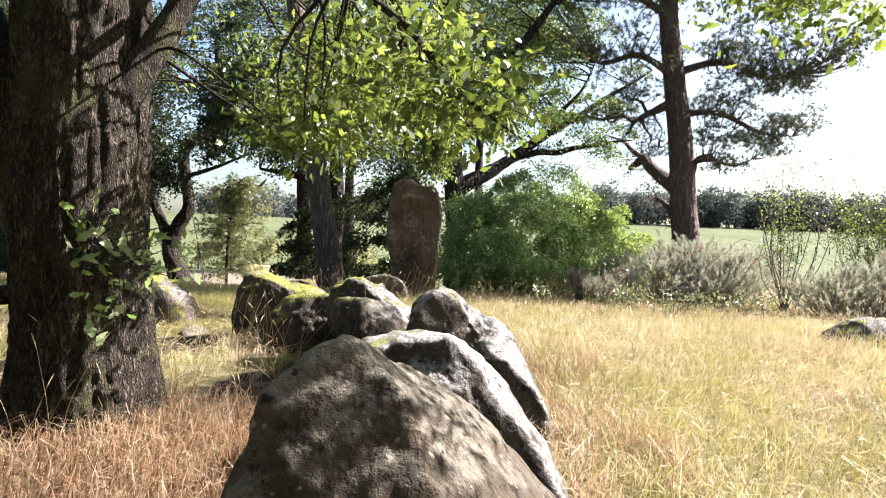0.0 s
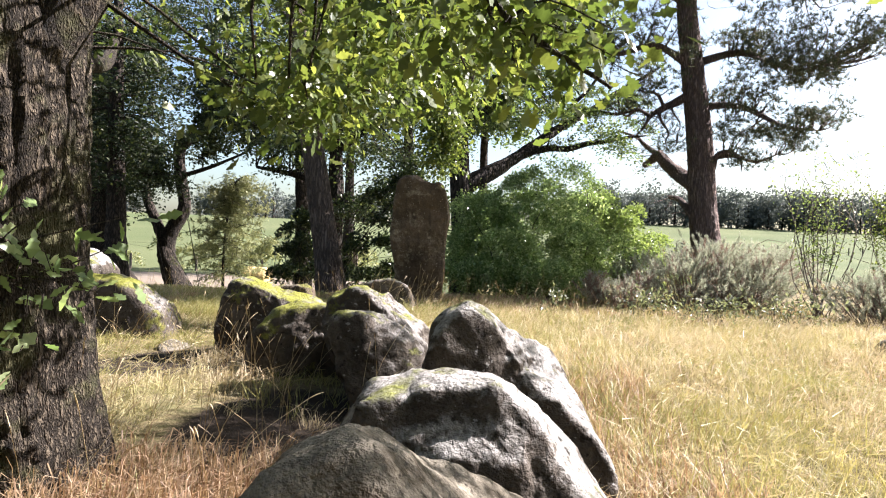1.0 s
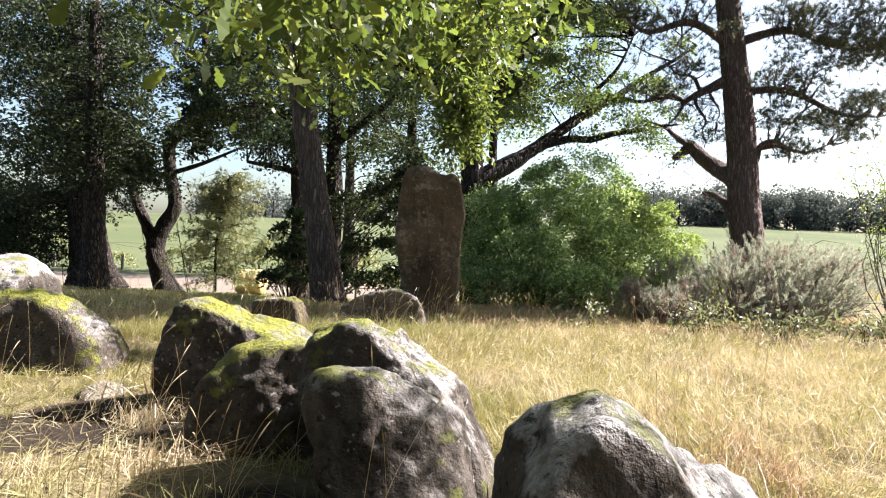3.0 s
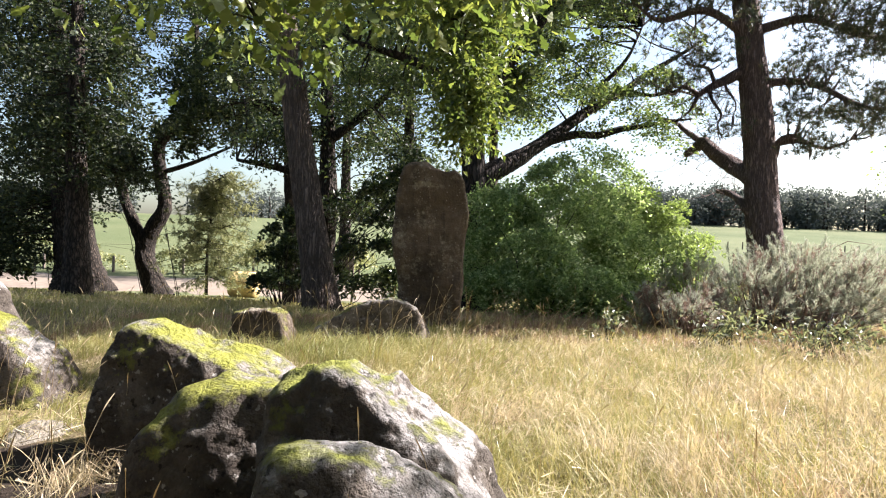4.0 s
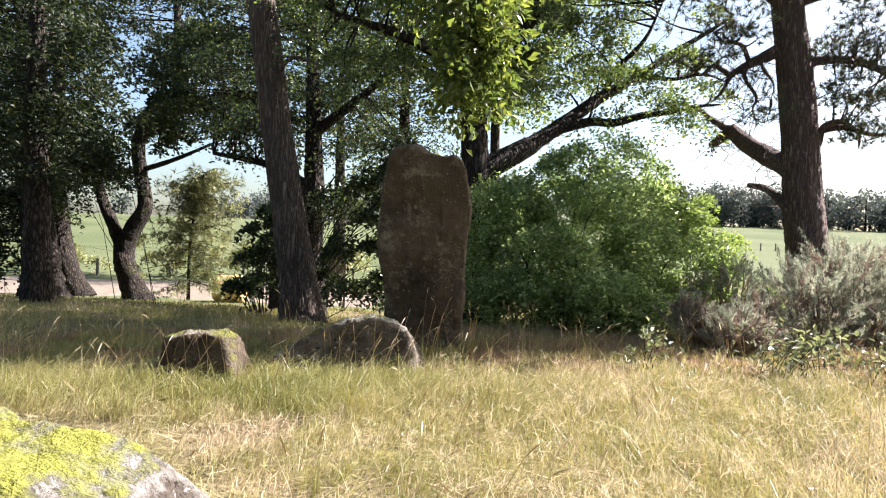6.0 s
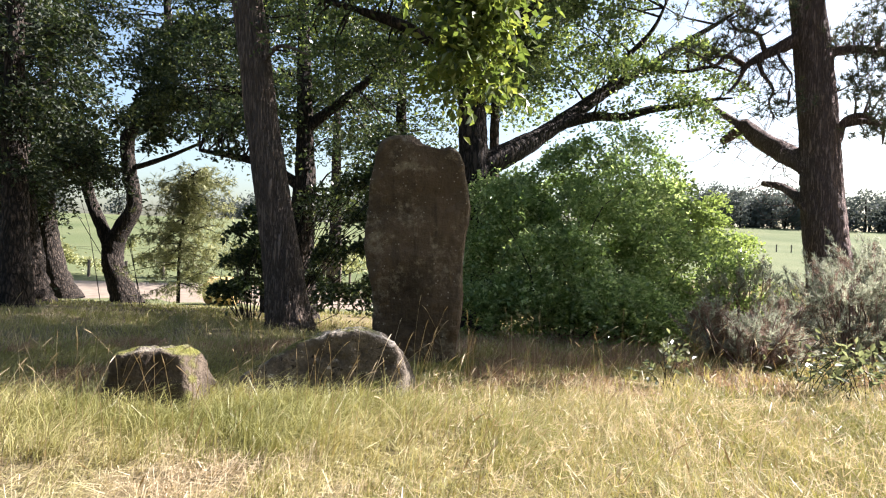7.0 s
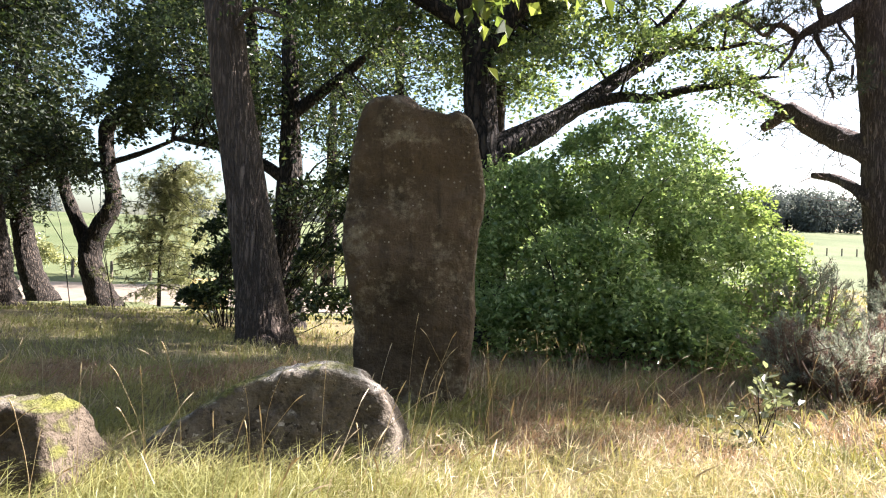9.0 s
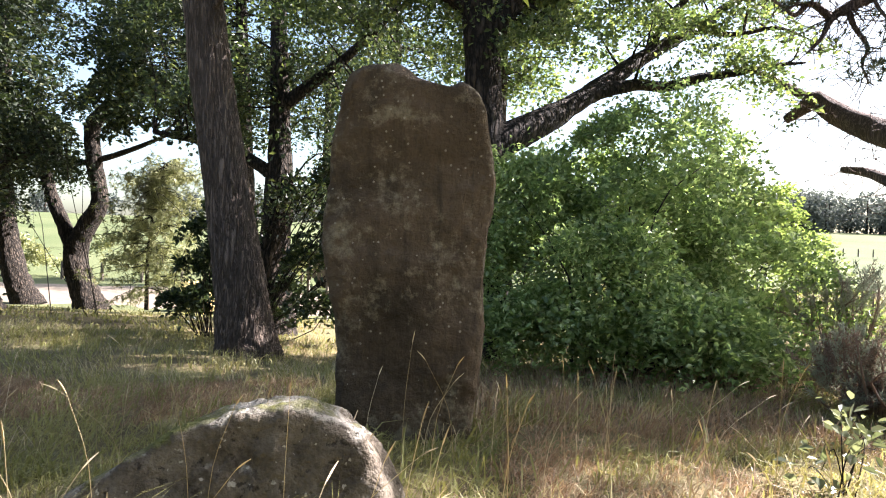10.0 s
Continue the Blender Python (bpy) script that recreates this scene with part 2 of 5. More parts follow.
STRAW = leaf_material("straw_grass", [(0.0, (0.27, 0.195, 0.125)), (0.22, (0.37, 0.29, 0.185)), (0.46, (0.47, 0.40, 0.265)), (0.66, (0.36, 0.325, 0.16)), (1.0, (0.23, 0.24, 0.085))], 0.4, 0.5, (1.15, 1.1, 0.88), 0.82)
GREEN_GRASS = leaf_material("green_grass", [(0.0, (0.14, 0.155, 0.05)), (0.5, (0.245, 0.24, 0.09)), (1.0, (0.40, 0.345, 0.18))], 0.4, 0.45, (1.25, 1.15, 0.8), 0.7)
RUSSET = leaf_material("russet_grass", [(0.0, (0.152, 0.084, 0.053)), (0.5, (0.289, 0.198, 0.125)), (1.0, (0.426, 0.342, 0.220))], 0.4, 0.5, (1.2, 1.1, 0.85), 0.35)
SEED = leaf_material("dry_seed_head", [(0.0, (0.383, 0.297, 0.170)), (1.0, (0.612, 0.527, 0.357))], 0.35, 0.6, (1.1, 1.05, 0.9))
WOOD_GREY = plain("weathered_wood", (0.13, 0.105, 0.083), 0.85, 0.4, 9)
HAY = plain("hay", (0.55, 0.40, 0.17), 0.9, 0.4, 14)
SAND = plain("sandy_track", (0.15, 0.118, 0.085), 0.95, 0.35, 2)


def ground_material():
    m, p = material("meadow_ground")
    nodes, links = links_of(m)
    a = noise_tex(m, 0.8, 6, 0.65, "World")
    b = noise_tex(m, 14, 5, 0.7, "World")
    near = ramp(m, maths(m, "ADD", maths(m, "MULTIPLY", a, 0.6), maths(m, "MULTIPLY", b, 0.4)), [(0.34, (0.06, 0.045, 0.026)), (0.5, (0.15, 0.12, 0.065)), (0.66, (0.13, 0.13, 0.055))])
    far = ramp(m, noise_tex(m, 0.06, 4, 0.5, "World"), [(0.35, (0.066, 0.084, 0.036)), (0.65, (0.10, 0.112, 0.054))])
    geo = nodes.new("ShaderNodeNewGeometry")
    sep = nodes.new("ShaderNodeSeparateXYZ")
    links.new(geo.outputs["Position"], sep.inputs[0])
    # boulder shadow painted as a dark ellipse in the hollow between the boulders
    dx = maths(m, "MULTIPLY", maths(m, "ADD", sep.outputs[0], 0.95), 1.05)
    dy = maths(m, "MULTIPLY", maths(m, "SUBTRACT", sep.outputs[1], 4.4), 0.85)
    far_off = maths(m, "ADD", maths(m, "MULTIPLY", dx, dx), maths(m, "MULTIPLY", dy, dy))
    shadow_patch = ramp(m, maths(m, "ADD", far_off, maths(m, "MULTIPLY", a, 0.8)), [(0.85, (1, 1, 1)), (1.15, (0, 0, 0))])
    # second painted shadow, left of the broad mossy boulder
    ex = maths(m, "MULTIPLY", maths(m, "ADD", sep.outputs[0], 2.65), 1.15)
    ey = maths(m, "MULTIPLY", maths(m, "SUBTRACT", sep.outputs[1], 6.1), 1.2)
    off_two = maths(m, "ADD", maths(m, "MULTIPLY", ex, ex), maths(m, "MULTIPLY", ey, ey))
    shadow_patch_two = ramp(m, maths(m, "ADD", off_two, maths(m, "MULTIPLY", a, 0.8)), [(0.85, (1, 1, 1)), (1.15, (0, 0, 0))])
    near = mix(m, maths(m, "MAXIMUM", shadow_patch, shadow_patch_two), near, (0.03, 0.023, 0.017))
    edge = maths(m, "MULTIPLY", maths(m, "SUBTRACT", sep.outputs[1], 26.0), 0.15, True)
    links.new(mix(m, edge, near, far), p.inputs["Base Color"])
    p.inputs["Roughness"].default_value = 0.95
    p.inputs["Specular IOR Level"].default_value = 0.1
    bump(m, p, b, 0.8, 0.05)
    return m


GROUND = ground_material()

# ---- building helpers ----
def lattice(ix, iy, iz):
    h = np.sin(ix * 127.1 + iy * 311.7 + iz * 74.7) * 43758.5453
    return h - np.floor(h)


def value_noise(p):
    i = np.floor(p)
    f = p - i
    u = f * f * (3 - 2 * f)
    out = 0.0
    for dx in (0, 1):
        for dy in (0, 1):
            for dz in (0, 1):
                w = (u[:, 0] if dx else 1 - u[:, 0]) * (u[:, 1] if dy else 1 - u[:, 1]) * (u[:, 2] if dz else 1 - u[:, 2])
                out = out + w * lattice(i[:, 0] + dx, i[:, 1] + dy, i[:, 2] + dz)
    return out * 2 - 1


def fbm(p, scale, octaves=4, gain=0.5):
    total, amp, p = 0.0, 1.0, np.asarray(p, float) * scale
    for k in range(octaves):
        total = total + amp * value_noise(p + 17.3 * k)
        p, amp = p * 2.03, amp * gain
    return total


def mesh_of(name, co, faces, mat, smooth=False):
    """A mesh from an array of places and one of faces with equal corner counts."""
    co, faces = np.asarray(co, np.float32), np.asarray(faces, np.int32)
    me = bpy.data.meshes.new(name)
    me.vertices.add(len(co))
    me.vertices.foreach_set("co", co.ravel())
    me.loops.add(faces.size)
    me.loops.foreach_set("vertex_index", faces.ravel())
    me.polygons.add(len(faces))
    me.polygons.foreach_set("loop_start", np.arange(0, faces.size, faces.shape[1], dtype=np.int32))
    me.polygons.foreach_set("use_smooth", np.full(len(faces), smooth))
    me.update(calc_edges=True)
    me.materials.append(mat)
    return me


def thing(name, loc, label, category, group=""):
    ob = new(name)
    ob.location = loc
    ob.empty_display_size = 0.2
    return tagged(ob, label, category, group)


def part(name, me, parent, label="", kind=""):
    """A mesh, given in world places, as a part under a thing."""
    ob = new(name, me)
    ob.parent = parent
    up, base = parent, Vector((0, 0, 0))
    while up is not None:
        base = base + Vector(up.location)
        up = up.parent
    ob.matrix_parent_inverse = Matrix.Translation(-base)
    return tagged(ob, label, kind=kind)


def single(name, co, faces, mat, loc, label, category, group="", kind="", smooth=True):
    """A thing of one mesh, with its origin at loc."""
    ob = new(name, mesh_of(name, np.asarray(co) - np.asarray(loc), faces, mat, smooth))
    ob.location = loc
    return tagged(ob, label, category, group, kind)


def smooth_line(points, per=6):
    """A curve through the points, with per steps between two."""
    p = np.asarray(points, float)
    p = np.vstack([2 * p[0] - p[1], p, 2 * p[-1] - p[-2]])
    out = []
    for k in range(1, len(p) - 2):
        for s in np.arange(per) / per:
            a, b, c, d = p[k - 1 : k + 3]
            out.append(0.5 * (2 * b + (c - a) * s + (2 * a - 5 * b + 4 * c - d) * s * s + (3 * b - 3 * c + d - a) * s**3))
    out.append(p[-2])
    return np.array(out)


def tube(line, radii, sides, rough=0.0, freq=6.0):
    """A closed tapering tube along a line; rough: depth of the bark's furrows as a share of the radius."""
    line, n = np.asarray(line, float), len(line)
    radii = np.interp(np.linspace(0, 1, n), np.linspace(0, 1, len(radii)), radii)
    tang = np.gradient(line, axis=0)
    tang /= np.linalg.norm(tang, axis=1)[:, None] + 1e-9
    ref = np.where(np.abs(tang[:, 2:3]) > 0.8, [[1.0, 0, 0]], [[0, 0, 1.0]])
    ref = np.tile(ref[n // 2], (n, 1))
    a = np.cross(tang, ref)
    a /= np.linalg.norm(a, axis=1)[:, None] + 1e-9
    b = np.cross(tang, a)
    th = np.linspace(0, 2 * np.pi, sides, endpoint=False)
    ring = np.cos(th)[None, :, None] * a[:, None] + np.sin(th)[None, :, None] * b[:, None]
    r = np.repeat(radii[:, None], sides, 1)
    if rough:
        q = np.stack([np.broadcast_to(np.cos(th) * freq / 2.5, (n, sides)), np.broadcast_to(np.sin(th) * freq / 2.5, (n, sides)), np.broadcast_to((np.arange(n) * np.linalg.norm(line[-1] - line[0]) / n * 3.2)[:, None], (n, sides))], -1).reshape(-1, 3)
        r = r * (1 + rough * (1 - 2 * np.abs(fbm(q, 1.0, 3))).reshape(n, sides) + 0.6 * rough * fbm(q + 5, 0.4, 2).reshape(n, sides))
    co = (line[:, None] + ring * r[..., None]).reshape(-1, 3)
    i = np.arange(n - 1)[:, None] * sides + np.arange(sides)[None]
    j = np.arange(n - 1)[:, None] * sides + (np.arange(sides)[None] + 1) % sides
    faces = np.stack([i, j, j + sides, i + sides], -1).reshape(-1, 4)
    cap = [[(n - 1) * sides + k for k in (0, s, s + 1, (s + 2) % sides)] for s in range(1, sides - 2)] if sides > 4 else [[(n - 1) * sides + k for k in range(4)]] if sides == 4 else []
    if len(cap):
        faces = np.vstack([faces, np.array(cap)])
    return co, faces


def joined(pieces):
    cos, fcs, at = [], [], 0
    for co, f in pieces:
        cos.append(co)
        fcs.append(np.asarray(f) + at)
        at += len(co)
    return np.vstack(cos), np.vstack(fcs)


def unit(v):
    return v / (np.linalg.norm(v, axis=-1, keepdims=True) + 1e-9)


# leaf outlines: along the leaf, across it
KITE = np.array([(0, 0), (0.45, 0.3), (1, 0), (0.45, -0.3)])
OVAL = np.array([(0, 0), (0.25, 0.2), (0.6, 0.25), (1, 0), (0.6, -0.25), (0.25, -0.2)])
LOBED = np.array([(0, 0.03), (0.2, 0.13), (0.32, 0.1), (0.45, 0.25), (0.55, 0.17), (0.7, 0.29), (0.82, 0.17), (1.0, 0.06), (1.0, -0.06), (0.82, -0.17), (0.7, -0.29), (0.55, -0.17), (0.45, -0.25), (0.32, -0.1), (0.2, -0.13), (0, -0.03)])


def leaves(rng, at, away, size, shape=KITE, flat=0.5, droop=0.3):
    """Leaves at places, pointing roughly along away, with a fold along the middle."""
    n = len(at)
    d = unit(unit(away) + rng.normal(0, 0.55, (n, 3)) + [0, 0, -droop])
    nrm = unit(rng.normal(0, 1, (n, 3)) * (1 - flat) + np.array([0, 0, 1]) * flat)
    side = unit(np.cross(d, nrm))
    nrm = np.cross(side, d)
    s = size * rng.uniform(0.6, 1.25, n)[:, None, None]
    u, v = shape[:, 0][None, :, None], shape[:, 1][None, :, None]
    curl = rng.uniform(-0.25, 0.35, n)[:, None, None]
    co = at[:, None] + s * (u * d[:, None] + v * side[:, None] - (curl * u * u - (0.5 if len(shape) < 8 else 0.1) * np.abs(v)) * nrm[:, None])
    k = len(shape)
    if k == 4:
        faces = np.arange(4)[None]
    else:
        h = k // 2
        faces = np.array([[a, a + 1, k - 2 - a, k - 1 - a] for a in range(h - 1)])
        if k == 6:
            faces = np.array([[0, 1, 2, 3], [0, 3, 4, 5]])
    f = (np.arange(n)[:, None, None] * k + faces[None]).reshape(-1, 4)
    return co.reshape(-1, 3), f


def clusters(rng, centre, radii, n, gap=0.0, shell=0.35, scale=0.8, lump=0.34):
    """Places in an egg-shaped crown, more of them near its skin, with gaps."""
    out = []
    while len(out) < n:
        d = unit(rng.normal(0, 1, (n * 2, 3)))
        p = d * rng.uniform(shell, 1.0, (n * 2, 1)) ** 0.6
        p = p * (1 + lump * fbm(d + np.asarray(centre), 2.1, 3)[:, None])
        w = np.asarray(centre) + p * np.asarray(radii)
        w = w[fbm(w, scale, 2) > gap - 0.45]
        out.extend(w)
    return np.array(out[:n])


def sprays(rng, at, per, spread):
    """Leaf places round cluster centres, and the way each leaf grows."""
    c = np.repeat(at, per, 0)
    off = rng.normal(0, 1, (len(c), 3)) * np.asarray(spread)
    return c + off, off + rng.normal(0, 0.02, (len(c), 3)) + [0, 0, 0.02]


def fans(rng, at, centre, per, length, width):
    """Leaf places along short side shoots that grow outwards from a crown's centre, each spray rather flat."""
    n = len(at)
    axis = unit(unit(at - np.asarray(centre)) + rng.normal(0, 0.6, (n, 3)) + [0, 0, 0.1])
    side = unit(np.cross(axis, [0, 0, 1.0]))
    f = rng.uniform(-0.7, 1.0, (n, per, 1))
    s = rng.normal(0, 1, (n, per, 1)) * (1.1 - 0.6 * np.abs(f))
    t = rng.normal(0, 1, (n, per, 3)) * width * 0.35
    p = at[:, None] + axis[:, None] * f * length - np.array([0, 0, 0.25]) * length * f**2 + side[:, None] * s * width + t
    w = axis[:, None] * 0.8 + side[:, None] * np.sign(s) * 0.6 + 0 * p
    return p.reshape(-1, 3), w.reshape(-1, 3)


def boughs(rng, ends, mids, per, size, flat=0.34):
    """Leaf places massed in boughs: a bough is a drooping pad, dense in its middle and ragged at its rim, with gaps to its neighbours."""
    n = len(ends)
    wide = size * rng.uniform(0.6, 1.35, n)[:, None]
    ang = rng.uniform(0, 2 * np.pi, (n, per))
    lobes = 1 + 0.35 * np.sin(3 * ang + rng.uniform(0, 6, (n, 1))) + 0.2 * np.sin(5 * ang + rng.uniform(0, 6, (n, 1)))
    r = np.sqrt(rng.uniform(0, 1, (n, per))) * lobes
    out = unit((np.asarray(ends) - np.asarray(mids)) * [1, 1, 0.25])
    x, y = r * np.cos(ang) * wide, r * np.sin(ang) * wide
    z = flat * wide * (rng.normal(0, 0.45, (n, per)) + 0.4 - 0.9 * r**2)
    tilt = -0.35 * (x * out[:, :1] + y * out[:, 1:2])
    p = np.stack([x, y, z + tilt], -1) + np.asarray(ends)[:, None]
    w = np.stack([x, y, 0.25 * wide + 0 * x], -1) + rng.normal(0, 0.3, (n, per, 3)) * wide[..., None]
    return p.reshape(-1, 3), w.reshape(-1, 3)


def needles(rng, at, axis, per, length, width, cone=0.9):
    """Tufts of thin needles: one triangle each."""
    c = np.repeat(at, per, 0)
    d = unit(np.repeat(unit(axis), per, 0) + rng.normal(0, cone, (len(c), 3)))
    side = unit(np.cross(d, rng.normal(0, 1, d.shape))) * width / 2
    tip = c + d * length * rng.uniform(0.6, 1.2, (len(c), 1))
    co = np.stack([c - side, c + side, tip], 1).reshape(-1, 3)
    return co, np.arange(len(co)).reshape(-1, 3)


def twigs(rng, starts, ends, r0, r1, sag=0.1, sides=4):
    """Thin bent twigs between pairs of places."""
    pieces = []
    for a, b in zip(starts, ends):
        v = b - a
        m = a + v * 0.5 + rng.normal(0, 0.12, 3) * np.linalg.norm(v) + [0, 0, sag * np.linalg.norm(v)]
        pieces.append(tube(smooth_line([a, m, b], 3), [r0, r1], sides))
    return joined(pieces)


def nearest(points, line):
    d = np.linalg.norm(points[:, None] - line[None], axis=2)
    return line[d.argmin(1)]


# ---- ground ----
def height(x, y):
    x, y = np.asarray(x, float), np.asarray(y, float)
    s = np.clip((x + 3) / 8, 0, 1)
    s = s * s * (3 - 2 * s)
    left = -0.1 * np.clip(y - 12, 0, 19) + 0.07 * np.clip(y - 46, 0, 90) - 0.035 * np.clip(-x - 1, 0, 5) * np.clip(1.4 - np.abs(y - 6) / 9, 0, 1)
    right = 1.7 * np.clip((y - 20) / 80, 0, 2.1) ** 2.2
    p = np.stack([x, y, 0 * x], -1).reshape(-1, 3)
    bumps = 0.05 * fbm(p, 0.45, 3).reshape(x.shape) * np.clip(1 - (y - 20) / 30, 0, 1)
    return (1 - s) * left + s * right + bumps - 0.02


def build_ground():
    def axis(lo, hi, n, dense):
        u = np.linspace(-1, 1, n)
        a = np.sinh(u * dense) / np.sinh(dense)
        return np.where(a < 0, -a * lo, a * hi)
    xs, ys = axis(-700, 700, 170, 5.5), axis(-300, 1200, 210, 6.0) + 6
    gx, gy = np.meshgrid(xs, ys)
    co = np.stack([gx, gy, height(gx, gy)], -1).reshape(-1, 3)
    w = len(xs)
    i = (np.arange(len(ys) - 1)[:, None] * w + np.arange(w - 1)[None]).ravel()
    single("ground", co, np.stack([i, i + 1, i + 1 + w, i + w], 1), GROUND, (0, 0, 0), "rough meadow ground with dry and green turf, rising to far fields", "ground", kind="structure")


build_ground()


def build_track():
    u = np.linspace(-34, -5, 70)
    mid = 36.2 + 0.6 * np.sin(u * 0.3) + 0.05 * (u + 20)
    half = 5.0 + 0.3 * np.sin(u * 1.3) + 0.25 * np.sin(u * 3.1)
    v = np.linspace(-1, 1, 9)
    gx = np.repeat(u[:, None], 9, 1)
    gy = mid[:, None] + half[:, None] * v[None]
    co = np.stack([gx, gy, height(gx, gy) + 0.05 - 0.06 * v[None] ** 4], -1).reshape(-1, 3)
    i = (np.arange(69)[:, None] * 9 + np.arange(8)[None]).ravel()
    single("track", co, np.stack([i, i + 9, i + 10, i + 1], 1), SAND, (-20, 34.6, float(height(-20, 34.6))), "broad pale sandy farm track beyond the trees", "track", kind="structure")


build_track()


# ---- stones ----
BALL = {}


def ball(level):
    if level not in BALL:
        bm = bmesh.new()
        bmesh.ops.create_icosphere(bm, subdivisions=level, radius=1.0)
        bm.verts.ensure_lookup_table()
        BALL[level] = (np.array([v.co[:] for v in bm.verts]), np.array([[v.index for v in f.verts] for f in bm.faces]))
        bm.free()
    return BALL[level]


def boulder(label, profile, y0, y1, mat, seed, front=0.3, back=0.3, crown=0.18, level=5, p=11, rough=0.05, crest=None, flank=None):
    """A rounded block whose outline across is the profile; front and back lean inwards to the top."""
    d, faces = ball(level)
    d = unit(d)
    prof = np.array(profile)
    c2 = prof.mean(0)
    c = np.array([c2[0], (y0 + y1) / 2, c2[1]])
    planes = []
    for (ax, az), (bx, bz) in zip(prof, np.roll(prof, -1, 0)):
        n = np.array([bz - az, 0.0, ax - bx])
        n /= np.linalg.norm(n)
        if n @ (np.array([ax, 0, az]) - [c2[0], 0, c2[1]]) < 0:
            n = -n
        off = n @ (np.array([ax, 0, az]) - [c2[0], 0, c2[1]])
        planes.append((n, off))
        if n[2] > 0.3 and crown:
            for s in (-1, 1):
                m = unit(n + np.array([0, s * crown * 2.2, 0]))
                planes.append((m, off * 1.0 + 0.28 * crown * (y1 - y0)))
    hy = (y1 - y0) / 2
    planes += [(unit(np.array([0, -1.0, front])), hy), (unit(np.array([0, 1.0, back])), hy)]
    rng = np.random.default_rng(seed)
    for _ in range(5):
        n = unit(rng.normal(0, 1, 3))
        sup = max((n @ (np.array([x, y, z]) - c)) for x, z in profile for y in (y0 + 0.15, y1 - 0.15))
        planes.append((n, sup * rng.uniform(0.86, 1.0)))
    if crest:
        y, fore, aft = crest
        top = prof[:, 1].max() + 0.025 - c[2]
        for n, dy in ((np.array([0, -1.0, fore]), -0.1), (np.array([0, 1.0, aft]), 0.1)):
            n = unit(n)
            planes.append((n, n @ np.array([0, y + dy - c[1], top])))
    if flank:
        a, b, e = (np.array(q) for q in flank)
        n = unit(np.cross(b - a, e - a))
        n = n if n @ (a - c) > 0 else -n
        planes.append((n, n @ (a - c)))
    acc = 0.0
    for n, off in planes:
        acc = acc + (np.clip(d @ n, 0, None) / max(off, 0.03)) ** p
    co = d * (acc ** (-1 / p))[:, None] * 1.03
    size = float(np.abs(prof - c2).max())
    w = co + c
    lump = fbm(w + seed, 1.6 / size, 3) * rough * 1.6 * size + (0.45 - np.abs(fbm(w * [1, 1, 0.8] - seed, 3.6, 3))) * rough * 0.6 + (0.3 - np.abs(fbm(w * [1.5, 0.7, 0.8] + 2 * seed, 8.5, 3))) * rough * 0.25 + fbm(w + 3, 19, 3) * rough * 0.15
    co = co + d * lump[:, None]
    base = np.array([c[0], c[1], prof[:, 1].min()])
    return single("boulder", co + c, faces, mat, base, label, "boulder", "boulders in the grass")


boulder("large grey boulder with dappled pale lichen in dry grass",
        [(-0.40, -0.15), (-0.34, 0.4), (-0.25, 0.66), (-0.16, 0.79), (-0.04, 0.865), (0.08, 0.865), (0.19, 0.77), (0.33, 0.6), (0.54, 0.43), (0.95, -0.15)], 0.95, 2.2, GRANITE, 3, front=0.5, level=6, p=20, crown=0, rough=0.045, crest=(1.7, 0.7, 0.8), flank=[(0.08, 1.6, 0.91), (-0.02, 1.2, 0.74), (0.5, 1.75, 0.47)])
boulder("grey granite boulder with pale sunlit flank beside larger ones",
        [(-0.35, -0.15), (-0.31, 0.48), (-0.23, 0.645), (-0.15, 0.675), (0.14, 0.70), (0.23, 0.68), (0.34, 0.61), (0.47, 0.5), (0.62, 0.3), (0.88, -0.15)], 2.3, 3.1, GRANITE_PALE, 5, front=0.12, crown=0, p=20, level=6, rough=0.045, crest=(2.8, 0.32, 0.7), flank=[(0.21, 2.62, 0.72), (0.3, 2.36, 0.55), (0.58, 2.85, 0.36)])
boulder("pointed grey boulder with moss patches and a sunlit flank paled by lichen",
        [(-0.12, -0.15), (-0.09, 0.45), (-0.05, 0.64), (0.03, 0.79), (0.1, 0.86), (0.18, 0.845), (0.28, 0.79), (0.4, 0.71), (0.57, 0.58), (0.7, 0.35), (0.8, 0.1), (0.85, -0.15)], 3.3, 4.3, GRANITE_PALE, 8, level=6, p=26, front=0.2, crown=0, rough=0.05, crest=(3.75, 0.3, 0.7), flank=[(0.12, 3.64, 0.89), (0.33, 3.34, 0.58), (0.66, 3.95, 0.52)])
boulder("undercut grey boulder with a flat lichened top",
        [(-0.55, -0.15), (-0.86, 0.2), (-1.01, 0.5), (-1.02, 0.68), (-0.95, 0.76), (-0.8, 0.79), (-0.58, 0.71), (-0.42, 0.61), (-0.24, 0.45), (0.0, -0.15)], 5.0, 6.0, GRANITE_SHELF, 11, front=0.0, level=6, p=15, crown=0, rough=0.065, crest=(5.4, 0.35, 0.6), flank=[(-0.72, 5.2, 0.76), (-0.45, 4.95, 0.5), (-0.14, 5.5, 0.37)])
boulder("low mossy front boulder leaning on a taller one",
        [(-0.5, -0.15), (-0.82, 0.35), (-0.88, 0.53), (-0.82, 0.63), (-0.68, 0.68), (-0.52, 0.64), (-0.33, 0.55), (-0.2, 0.36), (-0.1, -0.15)], 4.55, 5.25, GRANITE_SHELF, 13, front=-0.12, crown=0, rough=0.055, crest=(4.9, 0.3, 0.4), flank=[(-0.6, 4.85, 0.67), (-0.38, 4.66, 0.25), (-0.2, 5.0, 0.4)])
